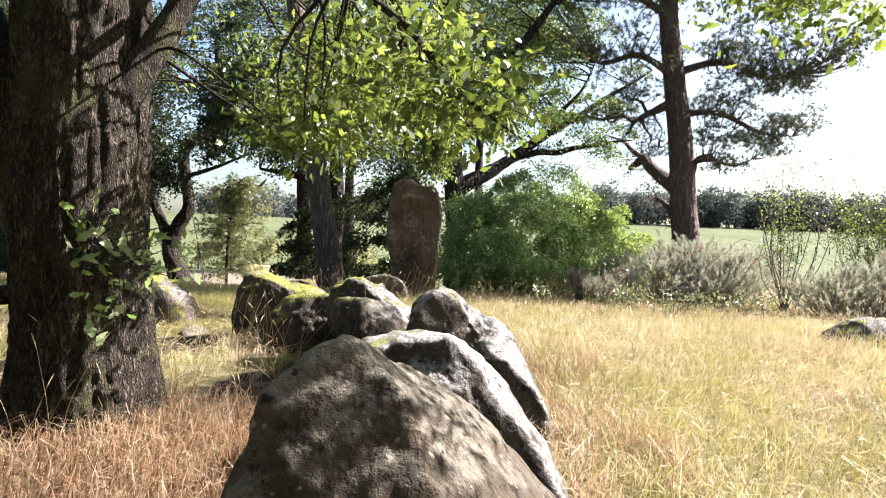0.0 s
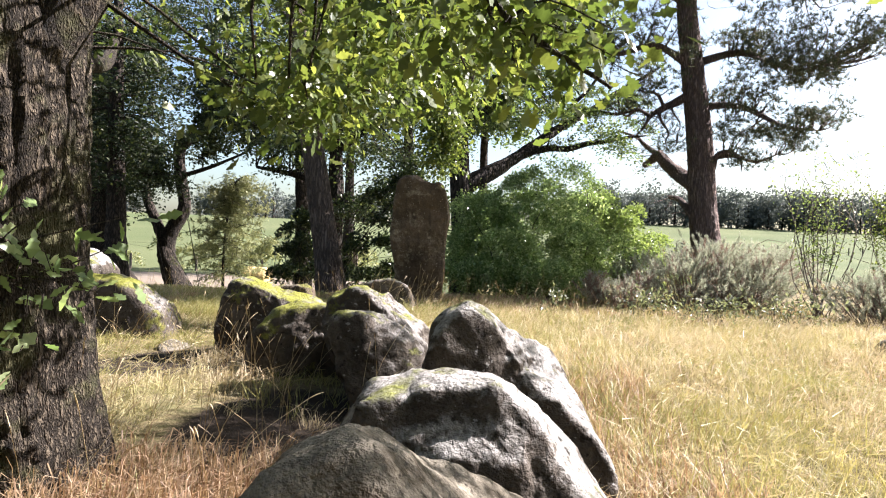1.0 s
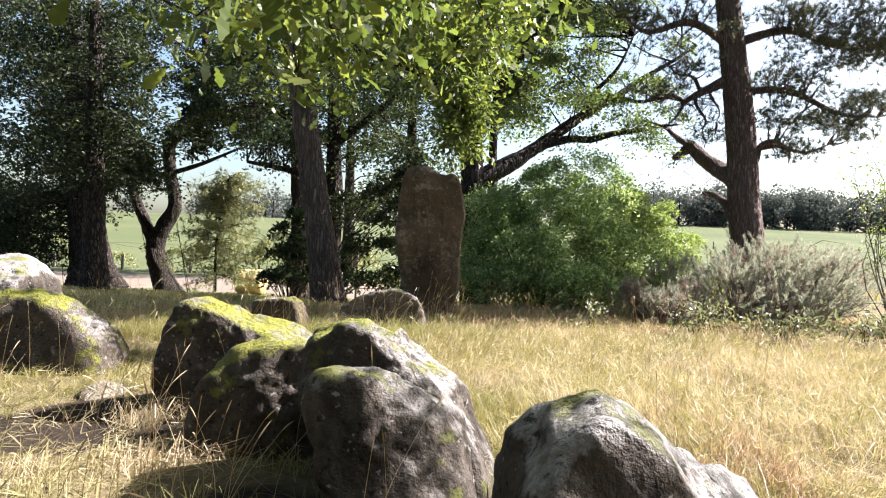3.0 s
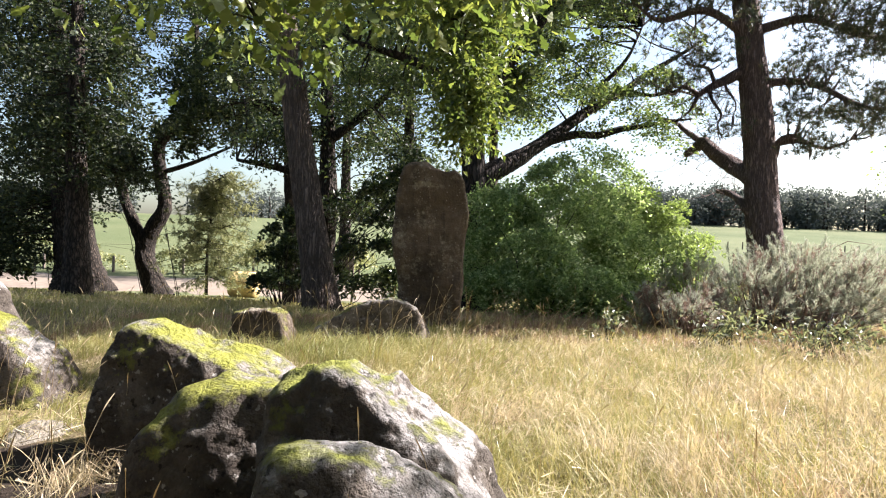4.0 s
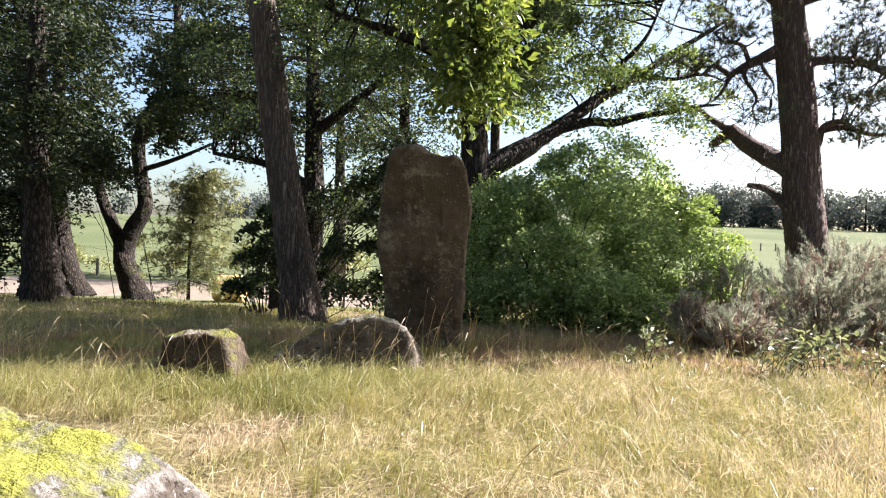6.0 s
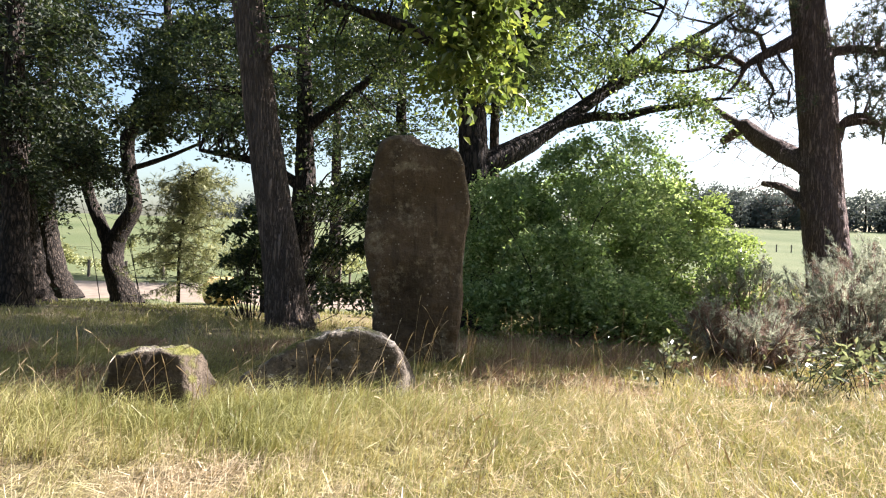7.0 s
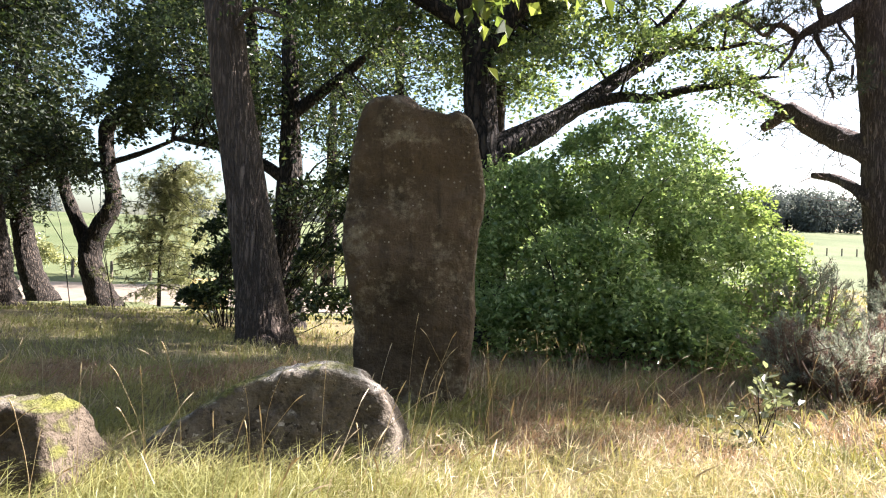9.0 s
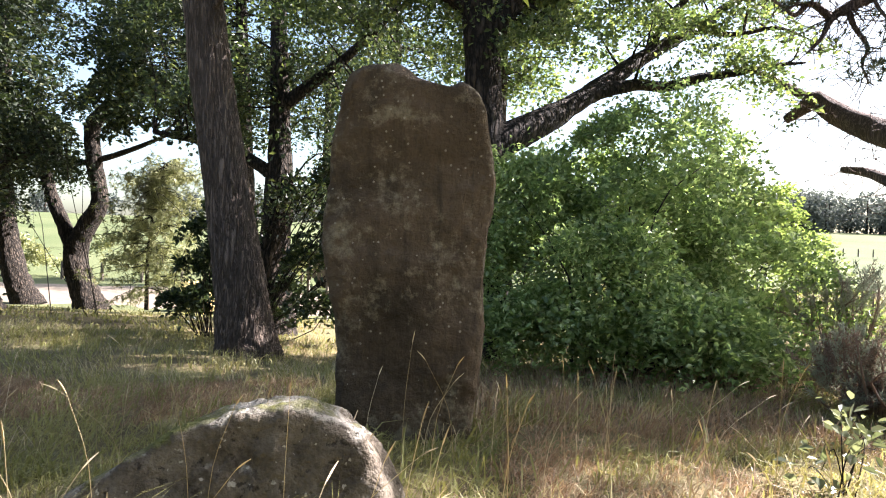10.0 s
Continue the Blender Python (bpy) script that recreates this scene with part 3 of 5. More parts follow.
boulder("broad rounded boulder capped with bright yellow-green moss",
        [(-2.28, -0.25), (-2.34, 0.3), (-2.33, 0.55), (-2.22, 0.69), (-2.0, 0.74), (-1.75, 0.69), (-1.45, 0.58), (-1.25, 0.4), (-1.12, -0.2)], 6.1, 7.3, GRANITE_MOSSY, 17, level=6, front=0.1, crown=0, p=15, crest=(6.6, 0.32, 0.5), flank=[(-2.15, 6.6, 0.72), (-1.75, 6.2, 0.53), (-1.5, 6.6, 0.5)])
boulder("small moss-covered boulder in front of a taller one",
        [(-1.8, -0.2), (-1.74, 0.4), (-1.6, 0.54), (-1.2, 0.60), (-0.88, 0.52), (-0.72, 0.2), (-0.65, -0.2)], 5.55, 6.3, GRANITE_MOSSY, 19, crown=0, crest=(5.92, 0.35, 0.5))
boulder("mossy boulder half sunk in long grass",
        [(-5.05, -0.35), (-4.95, 0.4), (-4.6, 0.56), (-4.2, 0.53), (-3.9, 0.46), (-3.45, 0.2), (-3.25, -0.35)], 7.2, 8.2, GRANITE_MOSSY, 23, crown=0, crest=(7.65, 0.3, 0.5))
boulder("grey rounded boulder behind a mossy one",
        [(-5.9, -0.3), (-5.85, 0.6), (-5.4, 0.84), (-5.08, 0.82), (-4.85, 0.62), (-4.8, -0.3)], 8.2, 9.1, GRANITE_PALE, 29)
boulder("small dark low rock in the turf",
        [(-3.5, -0.4), (-3.32, -0.13), (-3.0, -0.01), (-2.75, -0.07), (-2.55, -0.4)], 6.6, 7.2, GRANITE, 31, level=4)
boulder("low mossy rock in shaded grass",
        [(-3.04, -0.2), (-3.0, 0.25), (-2.92, 0.35), (-2.7, 0.36), (-2.5, 0.4), (-2.42, 0.3), (-2.36, -0.2)], 9.75, 10.35, BROWN_STONE, 37, crown=0, rough=0.06, p=16, crest=(10.0, 0.2, 0.5))
boulder("flat rounded grey rock at the foot of the standing stone",
        [(-2.35, -0.2), (-2.2, 0.1), (-1.95, 0.26), (-1.65, 0.41), (-1.38, 0.48), (-1.15, 0.475), (-0.97, 0.4), (-0.87, 0.26), (-0.83, -0.2)], 10.15, 11.2, TAN_STONE, 41, crown=0, rough=0.055, p=15, level=6, crest=(10.65, 0.3, 0.32))
boulder("weathered rock at the edge of the gorse",
        [(4.95, -0.2), (5.12, 0.2), (5.5, 0.37), (6.0, 0.4), (6.3, -0.2)], 7.8, 8.8, GRANITE_MOSSY, 43)


def standing_stone():
    sides, rows = 140, 110
    zl = [-0.3, 0.2, 0.8, 1.28, 1.56, 1.84, 2.05, 2.24, 2.4]
    th = np.linspace(0, 2 * np.pi, sides, endpoint=False)
    cx = np.sign(np.cos(th)) * np.abs(np.cos(th)) ** 0.2
    cy = np.sign(np.sin(th)) * np.abs(np.sin(th)) ** 0.26
    co = []
    for k in range(rows):
        v = k / (rows - 1)
        body = min(v / 0.86, 1.0)
        shrink = 1.0 if v <= 0.86 else math.cos((v - 0.86) / 0.14 * math.pi / 2) ** 0.7
        z = -0.3 + body * 2.45
        left = np.interp(z, zl, [-1.33, -1.39, -1.43, -1.5, -1.51, -1.47, -1.42, -1.39, -1.37])
        right = np.interp(z, zl, [-0.55, -0.52, -0.5, -0.48, -0.46, -0.46, -0.48, -0.52, -0.55])
        x = (left + right) / 2 + (right - left) / 2 * cx * shrink
        thick = 0.17 - 0.035 * body
        y = 11.86 + thick * cy * shrink + 0.02 * z
        top = np.interp(x, [-1.42, -1.35, -1.15, -1.03, -0.94, -0.77, -0.69, -0.58, -0.5], [2.22, 2.29, 2.31, 2.28, 2.225, 2.18, 2.21, 2.17, 2.02])
        lift = 0.0 if v <= 0.86 else 0.06 * math.sin((v - 0.86) / 0.14 * math.pi / 2)
        co.append(np.stack([x, y, -0.3 + body * (top - 0.06 + 0.3) + lift], 1))
    co = np.vstack(co)
    i = np.arange(rows - 1)[:, None] * sides + np.arange(sides)[None]
    j = np.arange(rows - 1)[:, None] * sides + (np.arange(sides)[None] + 1) % sides
    faces = np.stack([i, j, j + sides, i + sides], -1).reshape(-1, 4)
    out = unit((co - [-1.0, 11.86, 1.1]) * [1, 9, 0.25])
    co = co + out * (0.05 * fbm(co, 1.9, 3) + 0.02 * (1 - np.abs(fbm(co * [1, 1, 0.6], 7, 3))) + 0.006 * fbm(co, 28, 2))[:, None]
    single("standing_stone", co, faces, SLAB_STONE, (-1.0, 11.86, 0), "tall brown standing stone slab with pale lichen spots", "standing stone")


standing_stone()


# ---- trees ----
def trunk_part(tree, name, points, radii, mat, sides=28, per=10, rough=0.12, freq=9.0, label=""):
    line = smooth_line(points, per)
    co, f = tube(line, radii, sides, rough, freq)
    part(name, mesh_of(name, co, f, mat, True), tree, label)
    return line


def left_oak():
    """The near oak: furrowed trunk, limbs over the boulders, hanging leafy sprays."""
    rng = np.random.default_rng(21)
    tree = thing("oak_tree", (-1.98, 3.35, -0.1), "old oak with deeply furrowed bark and overhanging leafy branches", "tree")
    line = trunk_part(tree, "trunk", [(-1.95, 3.35, -0.25), (-1.96, 3.35, 0.1), (-1.99, 3.35, 0.6), (-2.04, 3.35, 1.3), (-2.06, 3.36, 2.1), (-2.1, 3.4, 3.2), (-2.15, 3.4, 5.0)],
                      [0.58, 0.43, 0.365, 0.35, 0.36, 0.35, 0.31, 0.26], OAK_BARK, 130, 26, 0.055, 20.0)
    limbs = [
        ([(-2.2, 3.35, 1.0), (-2.36, 3.33, 1.5), (-2.55, 3.3, 1.95), (-2.75, 3.2, 2.5), (-3.1, 3.0, 3.9)], [0.2, 0.22, 0.21, 0.18, 0.13]),
        ([(-2.15, 3.3, 0.72), (-2.32, 3.22, 0.74), (-2.42, 3.16, 0.72)], [0.08, 0.06, 0.045]),
        ([(-1.85, 3.3, 1.85), (-1.6, 3.35, 2.25), (-1.35, 3.5, 2.8), (-0.9, 4.0, 3.5), (-0.5, 5.2, 3.7)], [0.13, 0.07, 0.05, 0.03]),
        ([(-1.3, 3.4, 2.7), (-0.7, 3.0, 2.6), (-0.1, 2.7, 2.2), (0.2, 2.6, 1.85), (0.5, 2.5, 1.62)], [0.035, 0.022, 0.013, 0.005]),
        ([(-2.05, 3.6, 2.9), (-1.9, 4.6, 3.6), (-1.2, 6.4, 4.1), (-0.8, 8.4, 4.2), (-0.55, 9.5, 3.6), (-0.5, 9.6, 2.6)], [0.15, 0.09, 0.05, 0.03, 0.008]),
        ([(-2.2, 3.5, 2.5), (-2.8, 4.6, 2.35), (-3.3, 6.0, 2.6), (-4.2, 7.6, 3.3)], [0.15, 0.11, 0.07, 0.04]),
        # added limb, out of view, carrying the spray that shades the hollow
        ([(-2.05, 3.5, 3.4), (-0.8, 4.2, 4.1), (0.8, 5.0, 4.3), (2.2, 5.6, 4.1), (3.3, 5.8, 3.9)], [0.1, 0.08, 0.06, 0.04, 0.015]),
        ([(-2.05, 3.2, 3.2), (-1.0, 3.0, 3.75), (0.2, 2.9, 3.5), (1.5, 2.5, 3.1), (2.6, 2.3, 3.2)], [0.07, 0.05, 0.03, 0.012]),
    ]
    lines = [trunk_part(tree, "limb", pts, r, OAK_BARK, 20, 9, 0.1, 6.0) for pts, r in limbs]
    wood = np.vstack(lines[1:])
    # hanging sprays: centre, spread, number of clusters, leaves in each
    groups = [
        ((0.3, 2.6, 1.79), (0.24, 0.24, 0.13), 40, 10),
        ((0.05, 2.7, 2.0), (0.32, 0.35, 0.2), 52, 10),
        ((-0.66, 3.4, 1.8), (0.24, 0.28, 0.16), 56, 10),
        ((-0.35, 3.6, 2.15), (0.4, 0.4, 0.25), 70, 11),
        ((-0.66, 4.35, 2.02), (0.34, 0.2, 0.16), 34, 8),
        ((-0.45, 4.2, 2.5), (0.5, 0.3, 0.3), 130, 13),
        ((-1.5, 5.6, 2.45), (0.45, 0.45, 0.35), 70, 12),
        ((-0.9, 5.4, 2.2), (0.45, 0.35, 0.28), 90, 12),
        ((-0.2, 5.7, 2.5), (0.45, 0.4, 0.3), 80, 12),
        ((-2.5, 5.1, 2.7), (0.8, 0.7, 0.35), 36, 9),
        ((-0.46, 9.3, 2.6), (0.2, 0.28, 0.42), 190, 14),
        ((-0.5, 9.7, 3.55), (0.5, 0.45, 0.5), 300, 14),
        ((-1.2, 8.6, 4.2), (0.9, 0.9, 0.5), 200, 13),
        ((-0.9, 6.9, 3.4), (0.8, 0.8, 0.4), 70, 9),
        ((1.9, 2.6, 2.3), (0.36, 0.3, 0.12), 40, 8),
        # next four sprays are added beyond the view to shade boulders and hollow
        ((2.0, 2.7, 2.95), (0.6, 0.5, 0.2), 90, 9),
        ((3.2, 5.75, 3.9), (0.9, 0.7, 0.28), 190, 13),
        ((1.7, 2.1, 2.75), (0.5, 0.5, 0.3), 80, 11),
        ((2.5, 2.2, 3.3), (0.7, 0.6, 0.3), 90, 11),
        ((-0.8, 3.6, 3.6), (1.3, 1.2, 0.5), 90, 9),
        ((-2.0, 3.2, 4.4), (2.2, 1.6, 0.9), 110, 9),
    ]
    ends, at, away, close = [], [], [], []
    for c, s, n, per in groups:
        e = np.asarray(c) + np.clip(rng.normal(0, 0.6, (n, 3)), -1.1, 1.1) * np.asarray(s)
        p, w = sprays(rng, e, per, (0.085, 0.085, 0.07))
        ends.append(e), at.append(p), away.append(w), close.append(np.full(len(p), c[1] < 6 and c[2] < 3.0))
    ends, at, away, close = np.vstack(ends), np.vstack(at), np.vstack(away), np.concatenate(close)
    stem = ends[rng.choice(len(ends), 110, False)]
    part("twig_mass", mesh_of("twig_mass", *twigs(rng, nearest(stem, wood), stem, 0.013, 0.004, 0.08), OAK_BARK, True), tree, kind="stuff")
    near = ends[rng.choice(len(ends), 360, False)]
    part("twig_mass", mesh_of("twig_mass", *twigs(rng, nearest(near + rng.normal(0, 0.05, near.shape), stem), near, 0.005, 0.002, 0.05, 3), OAK_BARK, True), tree, kind="stuff")
    part("crown", mesh_of("crown", *leaves(rng, at[close], away[close], 0.066, LOBED, 0.45, 0.45), OAK_LEAF, False), tree, "bright backlit lobed oak leaves", "stuff")
    part("crown", mesh_of("crown", *leaves(rng, at[~close], away[~close], 0.076, KITE, 0.45, 0.45), OAK_LEAF, False), tree, kind="stuff")
    # unseen crown overhead and behind, added to block sky light on the boulders
    mid = np.array([-2.8, -0.6, 6.4])
    top = clusters(rng, mid, (4.6, 5.2, 2.8), 620, -0.1)
    p, w = fans(rng, top, mid, 20, 0.5, 0.17)
    part("crown", mesh_of("crown", *leaves(rng, p, w, 0.15, KITE, 0.45, 0.3), OAK_LEAF, False), tree, kind="stuff")
    # sprouts on the trunk
    e = np.array([-1.5, 2.95, 0.95]) + np.clip(rng.normal(0, 1, (22, 3)), -1.5, 1.5) * [0.19, 0.09, 0.17]
    p, w = sprays(rng, e, 4, (0.05, 0.05, 0.05))
    part("sprout", mesh_of("sprout", *twigs(rng, np.repeat([[-1.75, 3.05, 1.0]], 22, 0) + rng.normal(0, 0.07, (22, 3)), e, 0.006, 0.002, 0.1), OAK_BARK, True), tree)
    part("sprout_foliage", mesh_of("sprout_foliage", *leaves(rng, p, w, 0.085, LOBED, 0.5, 0.3), BUSH_LEAF, False), tree, kind="stuff")


left_oak()


def leaf_tree(name, label, base, trunk, radii, bark, limbs, crowns, leaf, mat, seed, group="", sides=30, gap=0.0, twig=120, shape=KITE, per=24, spread=0.2, rough=0.1):
    rng = np.random.default_rng(seed)
    tree = thing(name, base, label, "tree", group)
    lines = [trunk_part(tree, "trunk", trunk, radii, bark, sides, 12, rough, 9.0)]
    for pts, r in limbs:
        lines.append(trunk_part(tree, "limb", pts, r, bark, 16, 9, rough, 6.0))
    wood = np.vstack(lines)
    ends = np.vstack([clusters(rng, c, r, max(n // 6, 3), gap) for c, r, n in crowns])
    if twig:
        e = ends[rng.choice(len(ends), min(twig, len(ends)), False)]
        part("branchwork", mesh_of("branchwork", *twigs(rng, nearest(e, wood), e, 0.028, 0.006, 0.08), bark, True), tree, kind="stuff")
    mids = np.vstack([np.repeat([c], max(n // 6, 3), 0) for c, r, n in crowns])
    p, w = boughs(rng, ends, mids, per * 7, spread * 2.9)
    part("crown", mesh_of("crown", *leaves(rng, p, w, 0.84 * leaf, shape, 0.5, 0.25), mat, False), tree, kind="stuff")
    return tree


# oak behind the standing stone, its limb reaching over the bushes
leaf_tree("oak_tree", "oak with a long low limb behind the standing stone", (-0.3, 16.6, -0.2),
          [(-0.25, 16.6, -0.4), (-0.3, 16.55, 0.6), (-0.36, 16.5, 1.6), (-0.48, 16.5, 3.0), (-0.6, 16.5, 4.2), (-0.9, 16.6, 6.0), (-1.0, 16.8, 8.5)], [0.36, 0.28, 0.25, 0.23, 0.2, 0.12], DARK_BARK,
          [([(-0.5, 16.45, 2.45), (0.16, 16.8, 2.89), (0.71, 17.3, 3.27), (1.42, 17.9, 3.84), (2.26, 18.6, 4.54), (3.28, 19.2, 5.24), (3.9, 19.5, 5.75), (4.79, 19.8, 6.34), (5.6, 20.0, 6.92)], [0.25, 0.2, 0.17, 0.15, 0.12, 0.09, 0.07, 0.05, 0.02]),
           ([(1.11, 17.6, 3.59), (1.85, 17.8, 3.81), (2.44, 18.0, 3.86), (2.99, 18.0, 4.02), (3.54, 18.0, 4.11), (4.09, 18.0, 4.24), (4.6, 18.0, 4.3)], [0.12, 0.09, 0.08, 0.07, 0.055, 0.04, 0.015]),
           ([(2.26, 18.6, 4.54), (2.6, 18.7, 5.2), (3.2, 18.8, 5.9), (3.6, 18.9, 6.8)], [0.08, 0.06, 0.04, 0.02]),
           ([(3.28, 19.2, 5.24), (3.9, 19.1, 5.1), (4.6, 19.0, 5.2), (5.2, 19.0, 5.0)], [0.06, 0.045, 0.03, 0.012]),
           ([(-0.55, 16.5, 4.0), (0.4, 16.5, 5.4), (1.2, 16.5, 6.5), (2.1, 16.5, 7.8)], [0.17, 0.13, 0.08]),
           ([(-0.6, 16.5, 4.4), (-1.8, 16.3, 5.0), (-3.2, 16.2, 5.4)], [0.14, 0.09, 0.05])],
          [((0.7, 16.9, 4.5), (1.1, 0.9, 0.6), 54), ((1.5, 17.3, 4.8), (0.9, 0.8, 0.5), 30), ((2.7, 18.3, 5.4), (1.5, 1.0, 0.8), 48), ((3.3, 17.9, 4.15), (1.3, 0.7, 0.45), 36), ((4.4, 18.8, 5.3), (1.2, 0.8, 0.8), 24), ((3.6, 19.2, 6.6), (1.7, 1.2, 0.9), 48), ((-0.6, 16.8, 5.6), (2.4, 1.8, 1.6), 170),
           # last two crowns, mostly above the view, added to shade the left ground
           ((1.2, 16.6, 7.0), (2.6, 2.0, 1.6), 110), ((-2.8, 16.4, 5.4), (1.8, 1.4, 1.3), 110), ((-0.8, 17.4, 9.0), (5.0, 3.2, 2.0), 230), ((2.2, 20.5, 8.4), (2.2, 1.6, 1.2), 190)],
          0.105, OAK_LEAF_DARK, 31, "trees round the stone", twig=260, per=46, gap=0.15)

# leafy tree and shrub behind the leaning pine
leaf_tree("leafy_tree", "dense shade-darkened broadleaf tree behind the leaning pine", (-4.5, 21.0, -0.7),
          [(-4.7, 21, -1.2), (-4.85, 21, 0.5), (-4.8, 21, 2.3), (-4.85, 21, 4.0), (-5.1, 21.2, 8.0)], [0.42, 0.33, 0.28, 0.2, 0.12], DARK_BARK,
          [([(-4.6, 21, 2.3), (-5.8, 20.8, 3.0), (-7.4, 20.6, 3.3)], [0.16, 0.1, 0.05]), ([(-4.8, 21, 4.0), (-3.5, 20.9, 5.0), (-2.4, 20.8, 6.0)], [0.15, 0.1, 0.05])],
          # the topmost crown is enlarged above the view to cast shade leftwards
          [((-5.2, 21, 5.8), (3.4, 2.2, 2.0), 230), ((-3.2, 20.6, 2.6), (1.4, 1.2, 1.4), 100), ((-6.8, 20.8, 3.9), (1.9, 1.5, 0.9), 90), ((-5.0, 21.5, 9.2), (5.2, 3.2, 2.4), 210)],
          0.15, SHADE_LEAF, 37, "trees round the stone", twig=200, per=25, gap=0.38, spread=0.27)


def shrub(name, label, base, blobs, leaf, mat, seed, stems=26, per=30, spread=0.17, shape=KITE, group="bushes", gap=-0.1, bark=DARK_BARK, split=6):
    rng = np.random.default_rng(seed)
    bush = thing(name, base, label, "bush", group)
    ends = np.vstack([clusters(rng, c, r, max(n // split, 3), gap, 0.72, 1.3, 0.68) for c, r, n in blobs])
    mids = np.vstack([np.repeat([c], max(n // split, 3), 0) for c, r, n in blobs])
    up = ends[:, 2] > height(ends[:, 0], ends[:, 1]) + 0.1
    ends, mids = ends[up], mids[up]
    e = ends[rng.choice(len(ends), min(stems, len(ends)), False)]
    foot = np.stack([base[0] + 0.5 * (e[:, 0] - base[0]) * 0.5, base[1] + 0.25 * (e[:, 1] - base[1]), np.full(len(e), base[2] - 0.1)], 1)
    part("stem_mass", mesh_of("stem_mass", *twigs(rng, foot, e, 0.014, 0.004, 0.12), bark, True), bush, kind="stuff")
    p, w = boughs(rng, ends, mids, per * split, spread * (1.05 + 0.08 * split), 0.55)
    keep = p[:, 2] > height(p[:, 0], p[:, 1]) + 0.03
    part("foliage", mesh_of("foliage", *leaves(rng, p[keep], w[keep], leaf, shape, 0.55, 0.2), mat, False), bush, kind="stuff")
    return bush


G = lambda x, y: float(height(x, y))
shrub("leafy_bush", "dense green leafy bush beside the standing stone", (0.9, 14.9, G(0.9, 14.9)),
      [((0.05, 15.5, 1.5), (0.55, 0.5, 1.0), 120), ((0.35, 16.0, 1.85), (0.5, 0.4, 0.4), 60), ((0.5, 14.9, 0.9), (1.0, 0.9, 0.9), 110), ((1.3, 15.2, 1.5), (1.15, 1.0, 1.1), 170), ((0.3, 15.4, 1.8), (0.7, 0.7, 0.7), 80), ((1.7, 14.7, 0.7), (1.1, 0.8, 0.8), 110), ((1.45, 15.7, 2.55), (0.75, 0.6, 0.65), 100), ((-0.35, 15.3, 0.8), (0.45, 0.5, 0.9), 50), ((0.3, 14.3, 0.35), (0.8, 0.4, 0.4), 150), ((1.6, 14.1, 0.35), (1.0, 0.4, 0.4), 170)], 0.072, BUSH_LEAF, 41, 24, 52, 0.23, KITE, split=9)
shrub("leafy_bush", "tall sunlit green bush behind the gorse", (2.5, 16.6, G(2.5, 16.6)),
      [((2.5, 16.2, 0.9), (1.2, 0.9, 1.0), 230), ((2.1, 17.0, 2.0), (0.95, 0.8, 0.75), 150), ((2.65, 17.6, 2.35), (0.5, 0.45, 0.5), 60), ((0.7, 17.6, 1.2), (1.1, 0.7, 1.1), 170)], 0.075, BUSH_LEAF, 43, 24, 42, 0.22, KITE, split=9)
shrub("leafy_bush", "sunlit lime-green bush at the field edge", (4.3, 18.5, G(4.3, 18.5)),
      [((4.0, 18.2, 0.95), (1.3, 0.9, 1.0), 240), ((4.75, 18.8, 1.5), (0.75, 0.7, 0.8), 130), ((3.6, 18.0, 1.9), (0.8, 0.7, 0.7), 120), ((5.0, 18.3, 0.35), (0.75, 0.6, 0.5), 80)], 0.08, LIME_LEAF, 47, 24, 40, 0.2, KITE, split=9)
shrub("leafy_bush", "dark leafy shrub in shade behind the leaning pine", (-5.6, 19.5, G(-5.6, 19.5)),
      [((-5.5, 19.8, 1.0), (0.6, 0.6, 0.85), 75), ((-5.3, 19.5, 0.1), (1.0, 0.8, 0.45), 50), ((-2.7, 18.8, 1.5), (1.2, 0.9, 1.5), 170), ((-2.0, 18.3, 2.4), (0.9, 0.8, 0.8), 80), ((-6.2, 19.5, 0.1), (0.6, 0.5, 0.35), 30)], 0.13, SHADE_LEAF, 53, 60, 32, 0.2, KITE)


